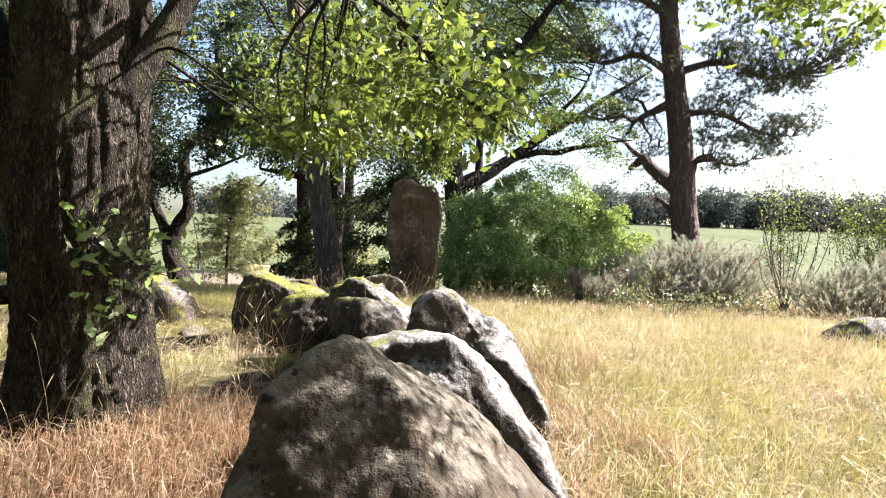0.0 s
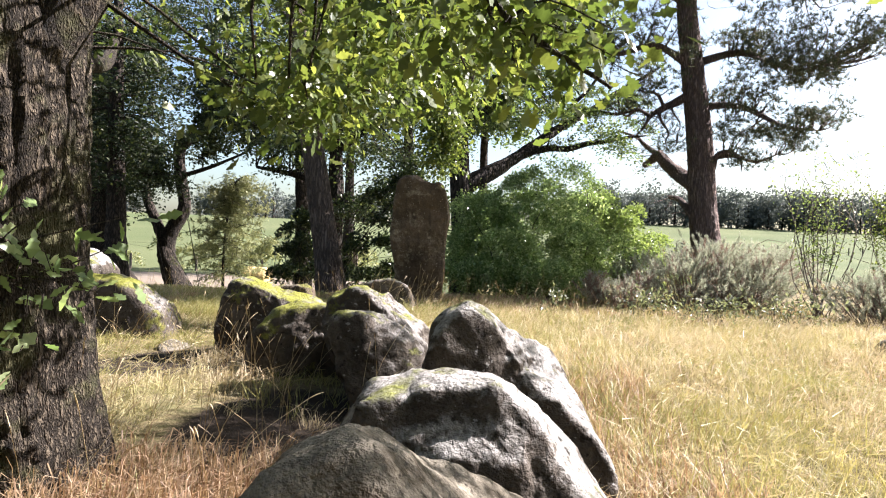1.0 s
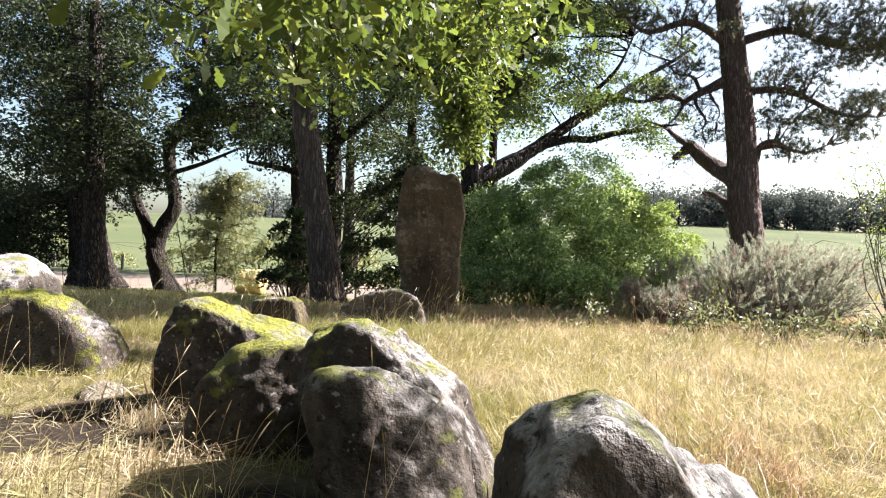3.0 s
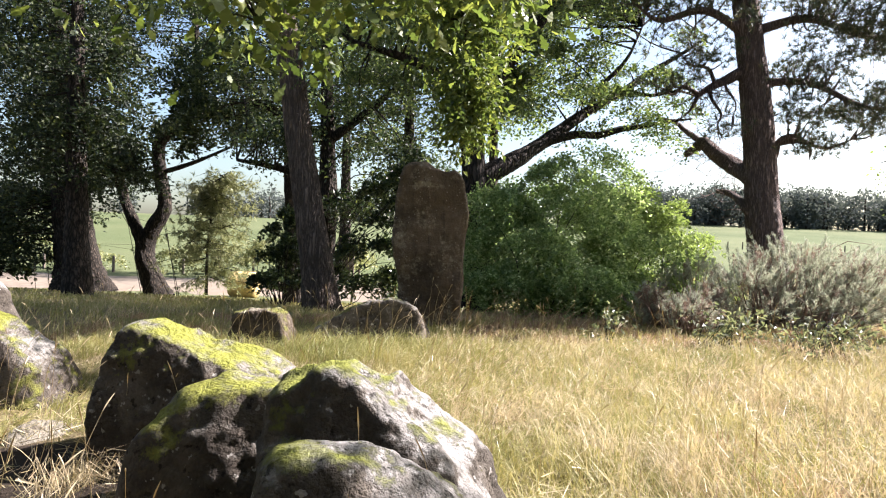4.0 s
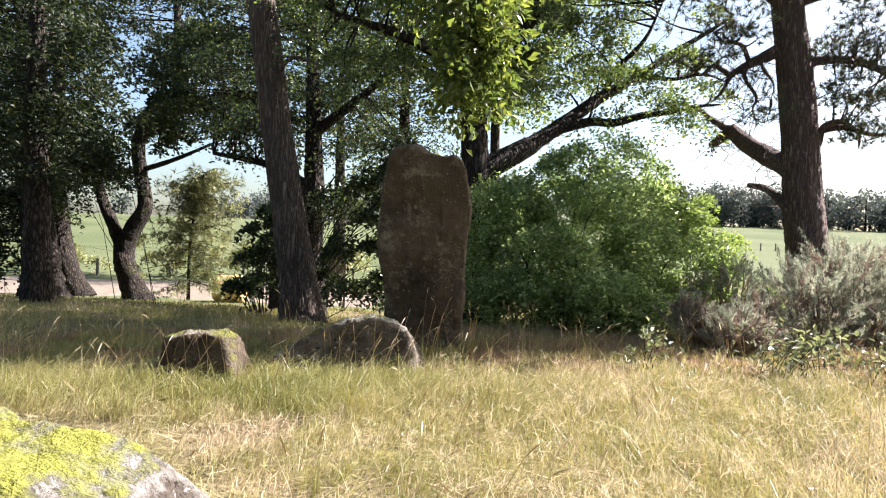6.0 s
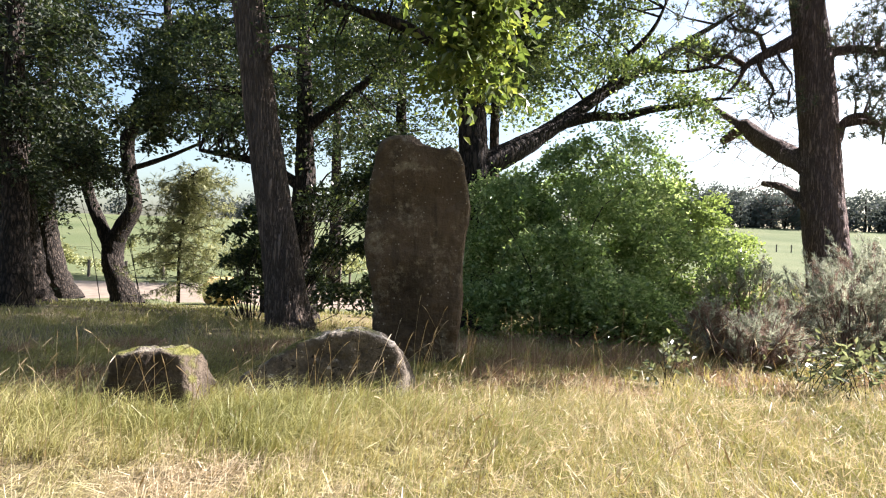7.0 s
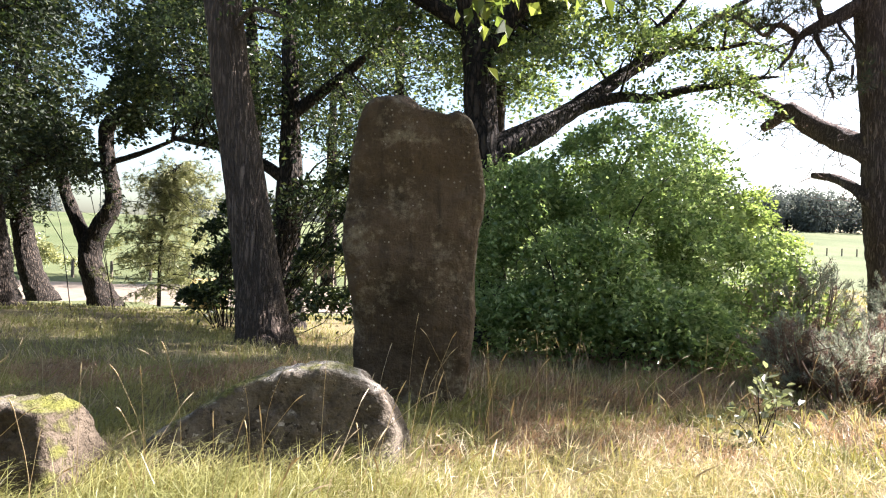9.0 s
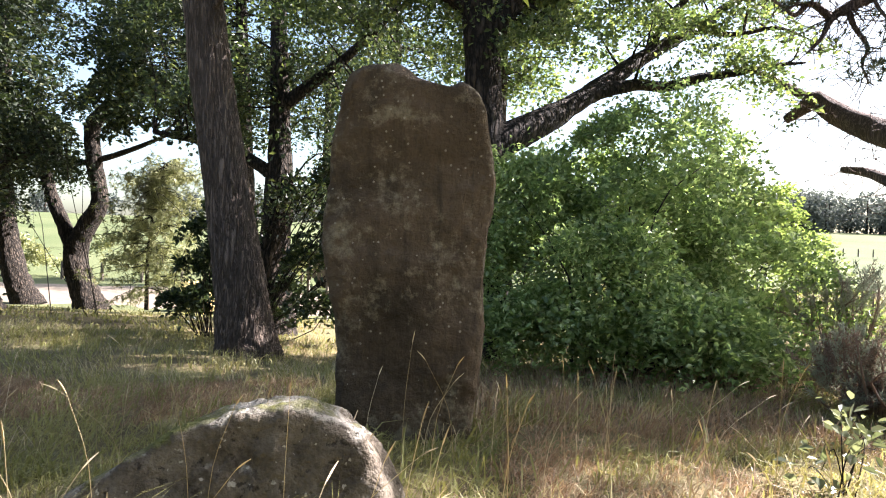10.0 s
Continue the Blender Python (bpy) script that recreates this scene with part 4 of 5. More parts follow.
def pine(label, base, trunk, radii, bark, limbs, pads, seed, sides=64, group="trees round the stone", rough=0.05, shade_pads=()):
    """A pine: trunk, crooked limbs, flat pads of needle tufts."""
    rng = np.random.default_rng(seed)
    tree = thing("pine_tree", base, label, "tree", group)
    lines = [trunk_part(tree, "trunk", trunk, radii, bark, sides, 22, rough, 16.0)]
    for pts, r in limbs:
        lines.append(trunk_part(tree, "limb", pts, r, bark, 16, 9, 0.1, 6.0))
    wood = np.vstack(lines)
    tufts, stems = [], []
    for c, r, n in pads:
        mid = np.asarray(c, float)
        cl = mid + np.clip(rng.normal(0, 0.55, (max(n // 10, 2), 3)), -1, 1) * np.asarray(r)
        stems.append(cl)
        t = np.repeat(cl, 14, 0) + rng.normal(0, 1, (len(cl) * 14, 3)) * [0.19, 0.19, 0.08]
        tufts.append(t)
    stems, tufts = np.vstack(stems), np.vstack(tufts)
    part("branchwork", mesh_of("branchwork", *twigs(rng, nearest(stems, wood), stems, 0.026, 0.007, -0.05), bark, True), tree, kind="stuff")
    # bare dead twigs among the boughs and along the limbs
    some = stems[rng.choice(len(stems), min(150, len(stems)), False)]
    if len(lines) > 6:
        low = np.vstack(lines[1:])
        low = low[(low[:, 2] < 6.3) & (low[:, 0] < 5.6)]
        some = np.vstack([some, low[rng.choice(len(low), 260)]])
    tip = some + rng.normal(0, 1, some.shape) * [0.34, 0.34, 0.24] + [-0.05, 0, -0.08]
    tip2 = tip + rng.normal(0, 1, some.shape) * [0.22, 0.22, 0.2]
    part("dead_twig_mass", mesh_of("dead_twig_mass", *twigs(rng, np.vstack([some, tip]), np.vstack([tip, tip2]), 0.009, 0.003, -0.06, 3), bark, True), tree, kind="stuff")
    axis = np.tile([0.0, 0.0, 0.9], (len(tufts), 1)) + rng.normal(0, 0.7, tufts.shape)
    part("needle_mass", mesh_of("needle_mass", *needles(rng, tufts, axis, 17, 0.15, 0.0135), PINE_NEEDLE, False), tree, kind="stuff")
    # coarse unseen pads, added only to throw shade on the ground
    if shade_pads:
        at = np.vstack([np.asarray(c) + np.clip(rng.normal(0, 0.55, (n, 3)), -1, 1) * np.asarray(r) for c, r, n in shade_pads])
        part("branchwork", mesh_of("branchwork", *twigs(rng, nearest(at[::12], wood), at[::12], 0.03, 0.008, 0.02, 3), bark, True), tree, kind="stuff")
        part("needle_mass", mesh_of("needle_mass", *needles(rng, at, np.tile([0.0, 0.0, 0.5], (len(at), 1)), 14, 0.34, 0.045, 1.0), PINE_NEEDLE, False), tree, kind="stuff")
    return tree


pine("leaning pine with ridged grey-brown bark", (-3.68, 16.4, -0.4),
     [(-3.6, 16.4, -0.7), (-3.7, 16.4, -0.2), (-3.8, 16.4, 0.5), (-4.0, 16.4, 1.6), (-4.3, 16.4, 3.3), (-4.62, 16.4, 5.3), (-5.0, 16.4, 7.2), (-5.4, 16.5, 10.0), (-5.7, 16.5, 13.0)],
     [0.50, 0.39, 0.34, 0.30, 0.275, 0.255, 0.23, 0.19, 0.13], PINE_BARK,
     [([(-4.4, 16.4, 4.2), (-3.9, 16.0, 4.5), (-3.3, 15.8, 4.3)], [0.05, 0.035, 0.015]), ([(-5.2, 16.4, 8.2), (-4.0, 16.2, 9.0), (-2.8, 16.0, 9.4)], [0.1, 0.07, 0.04]), ([(-5.3, 16.4, 9.0), (-6.6, 16.2, 9.8), (-8.0, 16.0, 10.2)], [0.1, 0.07, 0.04])],
     [((-4.0, 16.0, 9.6), (1.8, 1.2, 0.5), 260), ((-6.8, 16.2, 10.0), (1.8, 1.2, 0.6), 260), ((-5.6, 16.5, 12.5), (2.6, 2.2, 1.2), 400)], 61, 110, rough=0.07)

pine("tall red-barked pine with a broken dead limb", (6.15, 17.0, 0.0),
     [(6.2, 17, -0.3), (6.12, 17, 0.6), (5.98, 17, 1.4), (5.86, 17, 2.3), (5.76, 17, 3.4), (5.62, 17, 4.6), (5.4, 17, 6.0), (5.15, 17, 8.0), (5.1, 17, 11.0), (5.2, 17, 13.5)],
     [0.47, 0.40, 0.36, 0.34, 0.32, 0.30, 0.27, 0.23, 0.17, 0.08], PINE_BARK_RED,
     [([(5.8, 17.0, 2.75), (5.59, 17.1, 2.91), (5.47, 17.6, 3.17), (5.31, 18.2, 3.5), (5.12, 18.7, 3.91)], [0.25, 0.2, 0.19, 0.17, 0.15]),
      ([(5.12, 18.7, 3.87), (4.83, 19.2, 4.27), (4.69, 19.5, 4.51), (4.2, 19.8, 4.75)], [0.08, 0.06, 0.045, 0.02]),
      ([(5.16, 18.65, 3.9), (4.96, 18.8, 3.73), (4.82, 19.0, 3.6)], [0.14, 0.1, 0.08]),
      ([(5.8, 17.0, 1.9), (5.57, 17.0, 2.13), (5.51, 17.3, 2.36), (5.49, 17.8, 2.56), (5.35, 18.2, 2.65)], [0.12, 0.1, 0.085, 0.07, 0.05]),
      ([(5.55, 17, 5.3), (5.19, 17, 5.09), (4.9, 17, 4.93), (4.6, 17, 4.77), (4.41, 17, 4.63), (4.22, 16.9, 4.3), (4.03, 16.9, 4.09)], [0.13, 0.11, 0.09, 0.07, 0.05, 0.03, 0.01]),
      ([(4.6, 16.95, 4.75), (4.66, 16.9, 4.5), (4.86, 16.9, 4.2), (4.8, 16.9, 3.95), (4.92, 16.9, 3.65)], [0.045, 0.035, 0.026, 0.016, 0.006]),
      ([(4.41, 17, 4.63), (4.0, 16.8, 4.75), (3.75, 16.7, 4.55), (3.5, 16.6, 4.65), (3.1, 16.5, 4.8)], [0.05, 0.04, 0.03, 0.02, 0.008]),
      ([(5.0, 17, 5.0), (4.9, 16.8, 4.75), (5.08, 16.7, 4.4), (5.0, 16.6, 4.1)], [0.035, 0.025, 0.016, 0.006]),
      ([(4.75, 17, 4.85), (4.5, 16.8, 5.15), (4.1, 16.7, 5.2), (3.8, 16.6, 5.45)], [0.045, 0.035, 0.022, 0.008]),
      ([(5.85, 16.95, 3.1), (6.03, 16.9, 3.31), (6.08, 16.8, 3.64), (6.35, 16.7, 3.73), (6.6, 16.6, 3.5), (6.62, 16.6, 3.23)], [0.08, 0.07, 0.06, 0.045, 0.03, 0.012]),
      ([(5.45, 17, 5.9), (4.4, 16.8, 6.4), (3.4, 16.6, 6.1), (2.8, 16.5, 6.4)], [0.1, 0.08, 0.05, 0.02]),
      ([(5.75, 17, 3.5), (6.4, 16.8, 3.65), (7.0, 16.7, 3.5), (7.5, 16.6, 3.7)], [0.08, 0.055, 0.03, 0.015]),
      ([(5.55, 17, 4.9), (6.6, 16.8, 4.9), (7.6, 16.6, 4.4), (8.4, 16.5, 4.3)], [0.1, 0.07, 0.045, 0.015]),
      ([(5.4, 17, 6.0), (6.6, 16.9, 6.3), (7.8, 16.8, 5.9), (8.6, 16.7, 6.0)], [0.11, 0.08, 0.05, 0.02]),
      # next three limbs are added out of view to carry the shading pads
      ([(5.1, 17, 8.6), (4.4, 16.2, 9.4), (3.4, 15.4, 9.5), (2.2, 14.6, 9.2)], [0.13, 0.1, 0.06, 0.02]),
      ([(5.1, 17, 8.9), (5.3, 16.0, 9.6), (5.4, 15.0, 9.5), (5.6, 14.2, 9.2)], [0.13, 0.1, 0.06, 0.02]),
      ([(5.1, 17, 8.7), (6.8, 16.0, 9.4), (8.6, 15.4, 9.2), (10.2, 15.8, 9.1), (11.4, 16.4, 8.9)], [0.15, 0.12, 0.08, 0.05, 0.02]),
      ([(5.15, 17, 8.0), (6.6, 16.9, 8.3), (8.0, 16.8, 8.1)], [0.12, 0.08, 0.04]),
      ([(5.15, 17, 7.6), (4.0, 16.8, 8.1), (2.8, 16.6, 8.3)], [0.11, 0.07, 0.04]),
      ([(5.1, 17, 8.8), (6.8, 17.4, 9.3), (8.6, 17.8, 9.2), (10.0, 18.0, 9.0)], [0.12, 0.09, 0.05, 0.02])],
     [((7.5, 16.6, 4.2), (0.9, 0.7, 0.35), 230), ((8.1, 16.5, 4.7), (0.7, 0.6, 0.3), 170), ((6.7, 16.7, 3.6), (0.5, 0.5, 0.25), 90), ((7.8, 16.3, 5.8), (1.1, 0.9, 0.4), 420),
      ((6.9, 16.2, 6.5), (0.9, 0.9, 0.4), 200), ((7.4, 15.9, 7.4), (1.4, 1.2, 0.5), 240), ((9.0, 15.9, 6.6), (1.1, 0.7, 0.4), 280), ((7.0, 15.9, 5.9), (0.9, 0.7, 0.4), 120),
      ((4.4, 16.7, 6.2), (1.0, 0.8, 0.5), 200), ((3.4, 16.5, 6.4), (0.8, 0.6, 0.4), 130), ((4.7, 16.7, 5.3), (0.7, 0.5, 0.35), 80), ((3.7, 16.6, 4.75), (0.6, 0.4, 0.25), 50),
      ((3.7, 16.6, 7.8), (1.4, 1.0, 0.7), 260), ((6.6, 16.8, 5.2), (0.8, 0.5, 0.4), 240), ((6.4, 16.6, 4.3), (0.5, 0.4, 0.35), 110), ((5.0, 16.6, 4.0), (0.4, 0.3, 0.4), 40), ((6.4, 16.8, 6.9), (0.8, 0.7, 0.4), 100),
      # top pads above the view, added to shade stone and left ground
      ((6.0, 18.8, 9.8), (2.2, 1.4, 0.8), 620), ((3.4, 18.6, 9.6), (2.0, 1.4, 0.8), 520), ((5.2, 17.0, 11.6), (2.4, 1.8, 1.4), 520)], 67, 80,
     # unseen pads set towards the sun so their shadow falls round the stone
     shade_pads=[((2.6, 15.1, 9.4), (1.7, 1.4, 0.4), 400), ((5.1, 15.0, 9.3), (1.6, 1.3, 0.4), 400), ((7.4, 15.4, 9.2), (1.5, 1.2, 0.4), 380), ((9.5, 15.8, 9.1), (1.3, 1.1, 0.4), 300), ((11.0, 16.5, 9.0), (1.1, 0.9, 0.4), 190), ((3.0, 17.4, 9.7), (1.7, 1.2, 0.5), 240), ((5.6, 17.2, 9.9), (1.5, 1.2, 0.5), 220), ((7.8, 17.0, 9.6), (1.3, 0.9, 0.4), 180)])


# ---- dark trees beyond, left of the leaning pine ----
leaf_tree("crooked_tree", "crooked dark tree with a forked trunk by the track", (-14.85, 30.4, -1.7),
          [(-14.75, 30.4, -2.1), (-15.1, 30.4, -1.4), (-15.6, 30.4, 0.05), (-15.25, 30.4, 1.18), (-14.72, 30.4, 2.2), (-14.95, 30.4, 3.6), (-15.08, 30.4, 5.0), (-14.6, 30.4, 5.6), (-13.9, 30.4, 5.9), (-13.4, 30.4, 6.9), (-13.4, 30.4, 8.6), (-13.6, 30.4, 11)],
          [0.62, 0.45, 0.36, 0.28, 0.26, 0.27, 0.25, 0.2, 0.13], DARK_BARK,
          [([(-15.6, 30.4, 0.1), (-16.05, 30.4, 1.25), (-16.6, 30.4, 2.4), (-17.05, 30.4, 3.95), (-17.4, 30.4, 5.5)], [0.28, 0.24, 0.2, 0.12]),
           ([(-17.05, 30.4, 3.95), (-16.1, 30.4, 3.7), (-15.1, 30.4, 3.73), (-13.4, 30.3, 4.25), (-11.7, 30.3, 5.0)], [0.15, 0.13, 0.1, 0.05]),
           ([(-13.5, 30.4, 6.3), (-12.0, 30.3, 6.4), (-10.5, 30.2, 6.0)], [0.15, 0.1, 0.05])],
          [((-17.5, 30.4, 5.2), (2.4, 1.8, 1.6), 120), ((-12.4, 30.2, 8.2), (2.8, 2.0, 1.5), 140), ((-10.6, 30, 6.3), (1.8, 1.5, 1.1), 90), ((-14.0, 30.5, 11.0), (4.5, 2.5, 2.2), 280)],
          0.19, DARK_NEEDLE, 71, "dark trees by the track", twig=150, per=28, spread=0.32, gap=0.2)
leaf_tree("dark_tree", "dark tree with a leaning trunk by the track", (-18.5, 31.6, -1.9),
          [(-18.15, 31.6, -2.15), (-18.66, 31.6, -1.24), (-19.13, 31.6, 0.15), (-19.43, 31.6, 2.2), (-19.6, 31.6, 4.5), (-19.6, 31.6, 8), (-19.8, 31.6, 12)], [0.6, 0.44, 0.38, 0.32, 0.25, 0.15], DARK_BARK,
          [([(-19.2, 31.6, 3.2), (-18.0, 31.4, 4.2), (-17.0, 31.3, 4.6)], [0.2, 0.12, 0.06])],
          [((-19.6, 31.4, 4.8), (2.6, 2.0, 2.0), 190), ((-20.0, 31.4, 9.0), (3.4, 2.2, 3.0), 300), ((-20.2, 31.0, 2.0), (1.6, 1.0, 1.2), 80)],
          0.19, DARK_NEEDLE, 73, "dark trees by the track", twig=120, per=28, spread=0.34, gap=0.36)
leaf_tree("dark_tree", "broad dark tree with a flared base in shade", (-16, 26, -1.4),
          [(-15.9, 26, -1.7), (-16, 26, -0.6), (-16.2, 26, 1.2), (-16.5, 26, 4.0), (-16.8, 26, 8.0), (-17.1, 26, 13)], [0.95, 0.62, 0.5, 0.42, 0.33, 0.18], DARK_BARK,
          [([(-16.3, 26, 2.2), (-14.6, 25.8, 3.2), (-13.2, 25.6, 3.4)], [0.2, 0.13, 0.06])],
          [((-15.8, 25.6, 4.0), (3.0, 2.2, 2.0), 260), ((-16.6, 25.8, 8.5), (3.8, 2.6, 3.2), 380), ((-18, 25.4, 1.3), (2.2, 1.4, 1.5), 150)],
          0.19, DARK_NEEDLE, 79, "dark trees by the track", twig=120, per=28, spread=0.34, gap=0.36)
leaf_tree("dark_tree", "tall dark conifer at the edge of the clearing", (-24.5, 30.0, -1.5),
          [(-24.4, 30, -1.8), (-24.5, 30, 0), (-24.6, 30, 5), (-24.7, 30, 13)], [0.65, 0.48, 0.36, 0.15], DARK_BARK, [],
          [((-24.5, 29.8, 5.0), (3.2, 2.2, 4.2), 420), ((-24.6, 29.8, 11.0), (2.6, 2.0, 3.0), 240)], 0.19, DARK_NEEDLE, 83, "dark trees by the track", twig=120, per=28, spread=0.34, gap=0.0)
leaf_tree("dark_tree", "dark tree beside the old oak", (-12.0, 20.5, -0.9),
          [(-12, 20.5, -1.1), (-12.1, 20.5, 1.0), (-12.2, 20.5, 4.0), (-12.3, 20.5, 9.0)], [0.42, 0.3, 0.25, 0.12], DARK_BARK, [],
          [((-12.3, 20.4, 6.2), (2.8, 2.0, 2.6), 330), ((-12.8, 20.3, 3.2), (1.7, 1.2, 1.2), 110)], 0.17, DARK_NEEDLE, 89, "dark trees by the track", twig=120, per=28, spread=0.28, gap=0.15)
leaf_tree("dark_tree", "shade-darkened broadleaf tree behind the clearing", (-7.3, 26.0, -1.4),
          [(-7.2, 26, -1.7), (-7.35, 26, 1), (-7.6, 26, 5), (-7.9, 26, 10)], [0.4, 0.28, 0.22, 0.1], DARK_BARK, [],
          [((-9.4, 25.8, 6.8), (3.0, 2.0, 2.2), 330), ((-8.6, 25.6, 10.0), (3.5, 2.4, 2.0), 260)], 0.18, SHADE_LEAF, 97, "dark trees by the track", twig=120, per=28, spread=0.3, gap=0.38)


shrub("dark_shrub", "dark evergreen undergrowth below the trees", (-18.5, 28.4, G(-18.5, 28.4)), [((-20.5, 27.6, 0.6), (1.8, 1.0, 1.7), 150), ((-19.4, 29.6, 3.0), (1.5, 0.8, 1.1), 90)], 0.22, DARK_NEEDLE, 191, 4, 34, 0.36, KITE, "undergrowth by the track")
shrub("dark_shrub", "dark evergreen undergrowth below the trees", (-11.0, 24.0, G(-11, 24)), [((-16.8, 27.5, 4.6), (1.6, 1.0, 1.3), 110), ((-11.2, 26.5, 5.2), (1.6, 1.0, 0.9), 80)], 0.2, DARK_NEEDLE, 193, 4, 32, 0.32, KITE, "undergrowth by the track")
shrub("leafy_bush", "pale sunlit scrub beyond the track", (-9.5, 44.5, G(-9.5, 44.5)), [((-9.0, 44.5, -0.6), (3.5, 1.2, 1.2), 110), ((-13.5, 45.0, -0.5), (2.4, 1.0, 1.2), 70), ((-20.0, 45.0, -0.6), (3.5, 1.0, 1.1), 80), ((-28.0, 45.0, -0.5), (4.5, 1.0, 1.1), 90)], 0.25, LARCH_NEEDLE, 197, 14, 30, 0.4, KITE, "undergrowth by the track")


# added tree, mostly hidden, to shade the ground at left
leaf_tree("dark_tree", "added shade-casting broadleaf tree behind the standing stone", (-3.2, 29.0, -1.2),
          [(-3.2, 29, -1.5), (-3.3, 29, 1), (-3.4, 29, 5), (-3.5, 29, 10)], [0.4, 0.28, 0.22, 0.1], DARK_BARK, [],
          [((-3.4, 29.0, 5.4), (3.4, 2.2, 2.8), 200), ((-3.6, 29.2, 9.6), (4.2, 2.6, 2.6), 280)], 0.19, SHADE_LEAF, 223, "dark trees by the track", twig=80, per=20, spread=0.36, gap=0.38)
leaf_tree("dark_tree", "shade-darkened broadleaf tree beyond the track", (-9.8, 46.0, G(-9.8, 46.0)),
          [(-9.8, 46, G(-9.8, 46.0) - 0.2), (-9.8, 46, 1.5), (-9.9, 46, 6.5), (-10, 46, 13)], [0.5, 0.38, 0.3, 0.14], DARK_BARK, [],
          [((-9.8, 46.0, 9.0), (5.5, 3.4, 3.4), 230), ((-10.0, 46.2, 13.8), (6.2, 4.0, 3.2), 280)], 0.3, SHADE_LEAF, 229, "dark trees by the track", twig=60, per=20, spread=0.54, gap=0.38)
# another added tree, its crown shading the left ground
leaf_tree("dark_tree", "added shade-casting broadleaf tree beyond the bushes", (0.25, 26.0, 0.0),
          [(0.3, 26, -0.3), (0.2, 26, 2), (0.1, 26, 5), (0.1, 26, 10)], [0.22, 0.18, 0.15, 0.08], DARK_BARK, [],
          [((0.3, 26.0, 7.6), (2.6, 2.2, 2.2), 210), ((0.6, 26.2, 10.6), (3.6, 2.6, 2.0), 270)], 0.2, OAK_LEAF_DARK, 227, "dark trees by the track", twig=80, per=26, spread=0.36, gap=0.15)


def larch():
    """A thin young conifer with drooping sparse sprays."""
    rng = np.random.default_rng(101)
    tree = thing("young_larch", (-12.0, 29.0, -1.5), "young yellow-green larch with drooping sprays", "tree")
    line = trunk_part(tree, "trunk", [(-12.0, 29, -1.6), (-12.0, 29, 0.5), (-11.8, 29, 2.4), (-11.5, 29, 3.6)], [0.07, 0.05, 0.035, 0.015], DARK_BARK, 10, 8)
    ends, starts = [], []
    for _ in range(150):
        k = rng.integers(3, len(line))
        a = rng.uniform(0, 2 * np.pi)
        reach = rng.uniform(0.8, 2.7) * (1.15 - 0.6 * k / len(line))
        starts.append(line[k])
        ends.append(line[k] + [reach * math.cos(a), 0.7 * reach * math.sin(a), rng.uniform(-0.9, 0.25)])
    starts, ends = np.array(starts), np.array(ends)
    part("branchwork", mesh_of("branchwork", *twigs(rng, starts, ends, 0.018, 0.005, 0.1), DARK_BARK, True), tree, kind="stuff")
    f = rng.uniform(0.25, 1.05, (len(ends), 14, 1))
    t = (starts[:, None] * (1 - f) + ends[:, None] * f + rng.normal(0, 0.1, (len(ends), 14, 3)) - [0, 0, 0.05]).reshape(-1, 3)
    part("needle_mass", mesh_of("needle_mass", *needles(rng, t, rng.normal(0, 0.6, t.shape) + [0, 0, -0.7], 13, 0.26, 0.024), LARCH_NEEDLE, False), tree, kind="stuff")


larch()


# ---- gorse, saplings, brambles ----
def gorse(label, base, blobs, seed, brown=0.12):
    """Gorse: upright plumes of short spines on bent stems, pale at the tips and brown and bare inside."""
    rng = np.random.default_rng(seed)
    bush = thing("gorse_bush", base, label, "bush", "gorse bushes")
    feet, tips, sizes = [], [], []
    for c, r, n in blobs:
        c, r = np.asarray(c, float), np.asarray(r, float)
        d = unit(rng.normal(0, 1, (n // 2, 3)) * [1, 1, 0.8] + [0, -0.1, 0.45])
        reach = rng.uniform(0.45, 1.0, (len(d), 1)) ** 0.5 * (1 + 0.3 * fbm(d * 1.4 + c, 1.7, 3)[:, None])
        t = c + d * r * reach
        t = t[t[:, 2] > height(t[:, 0], t[:, 1]) + 0.12]
        grow = unit((t - c) / r * [1, 1, 0.6] + [0, 0, 0.75] + rng.normal(0, 0.25, t.shape))
        length = rng.uniform(0.2, 0.42, (len(t), 1))
        tips.append(t + grow * length * 0.4), feet.append(t - grow * length * 0.6), sizes.append(length)
    tips, feet, sizes = np.vstack(tips), np.vstack(feet), np.vstack(sizes)
    k = 58
    f = rng.uniform(0, 1, (len(tips), k, 1)) ** 0.8
    at = feet[:, None] * (1 - f) + tips[:, None] * f + rng.normal(0, 0.012, (len(tips), k, 3))
    axis = np.repeat(unit(tips - feet)[:, None], k, 1)
    old = rng.uniform(0, 1, (len(tips), k)) < 0.5 * brown + 0.6 * np.clip(0.45 - f[..., 0], 0, 1)
    old |= (rng.uniform(0, 1, (len(tips), 1)) < 0.7 * brown) & (f[..., 0] < 0.95)
    out = axis * 0.7 + 0 * at
    part("spine_mass", mesh_of("spine_mass", *needles(rng, at[~old], out[~old], 2, 0.06, 0.0075, 0.5), GORSE_SPINE, False), bush, "pale grey-green spines", "stuff")
    part("dead_spine_mass", mesh_of("dead_spine_mass", *needles(rng, at[old], out[old], 2, 0.06, 0.0065, 0.7), GORSE_BROWN, False), bush, "brown dead spines", "stuff")
    pick = rng.choice(len(feet), min(170, len(feet)), False)
    foot = np.stack([feet[pick, 0] * 0.6 + base[0] * 0.4, feet[pick, 1] * 0.6 + base[1] * 0.4, height(feet[pick, 0], feet[pick, 1]) - 0.05], 1)
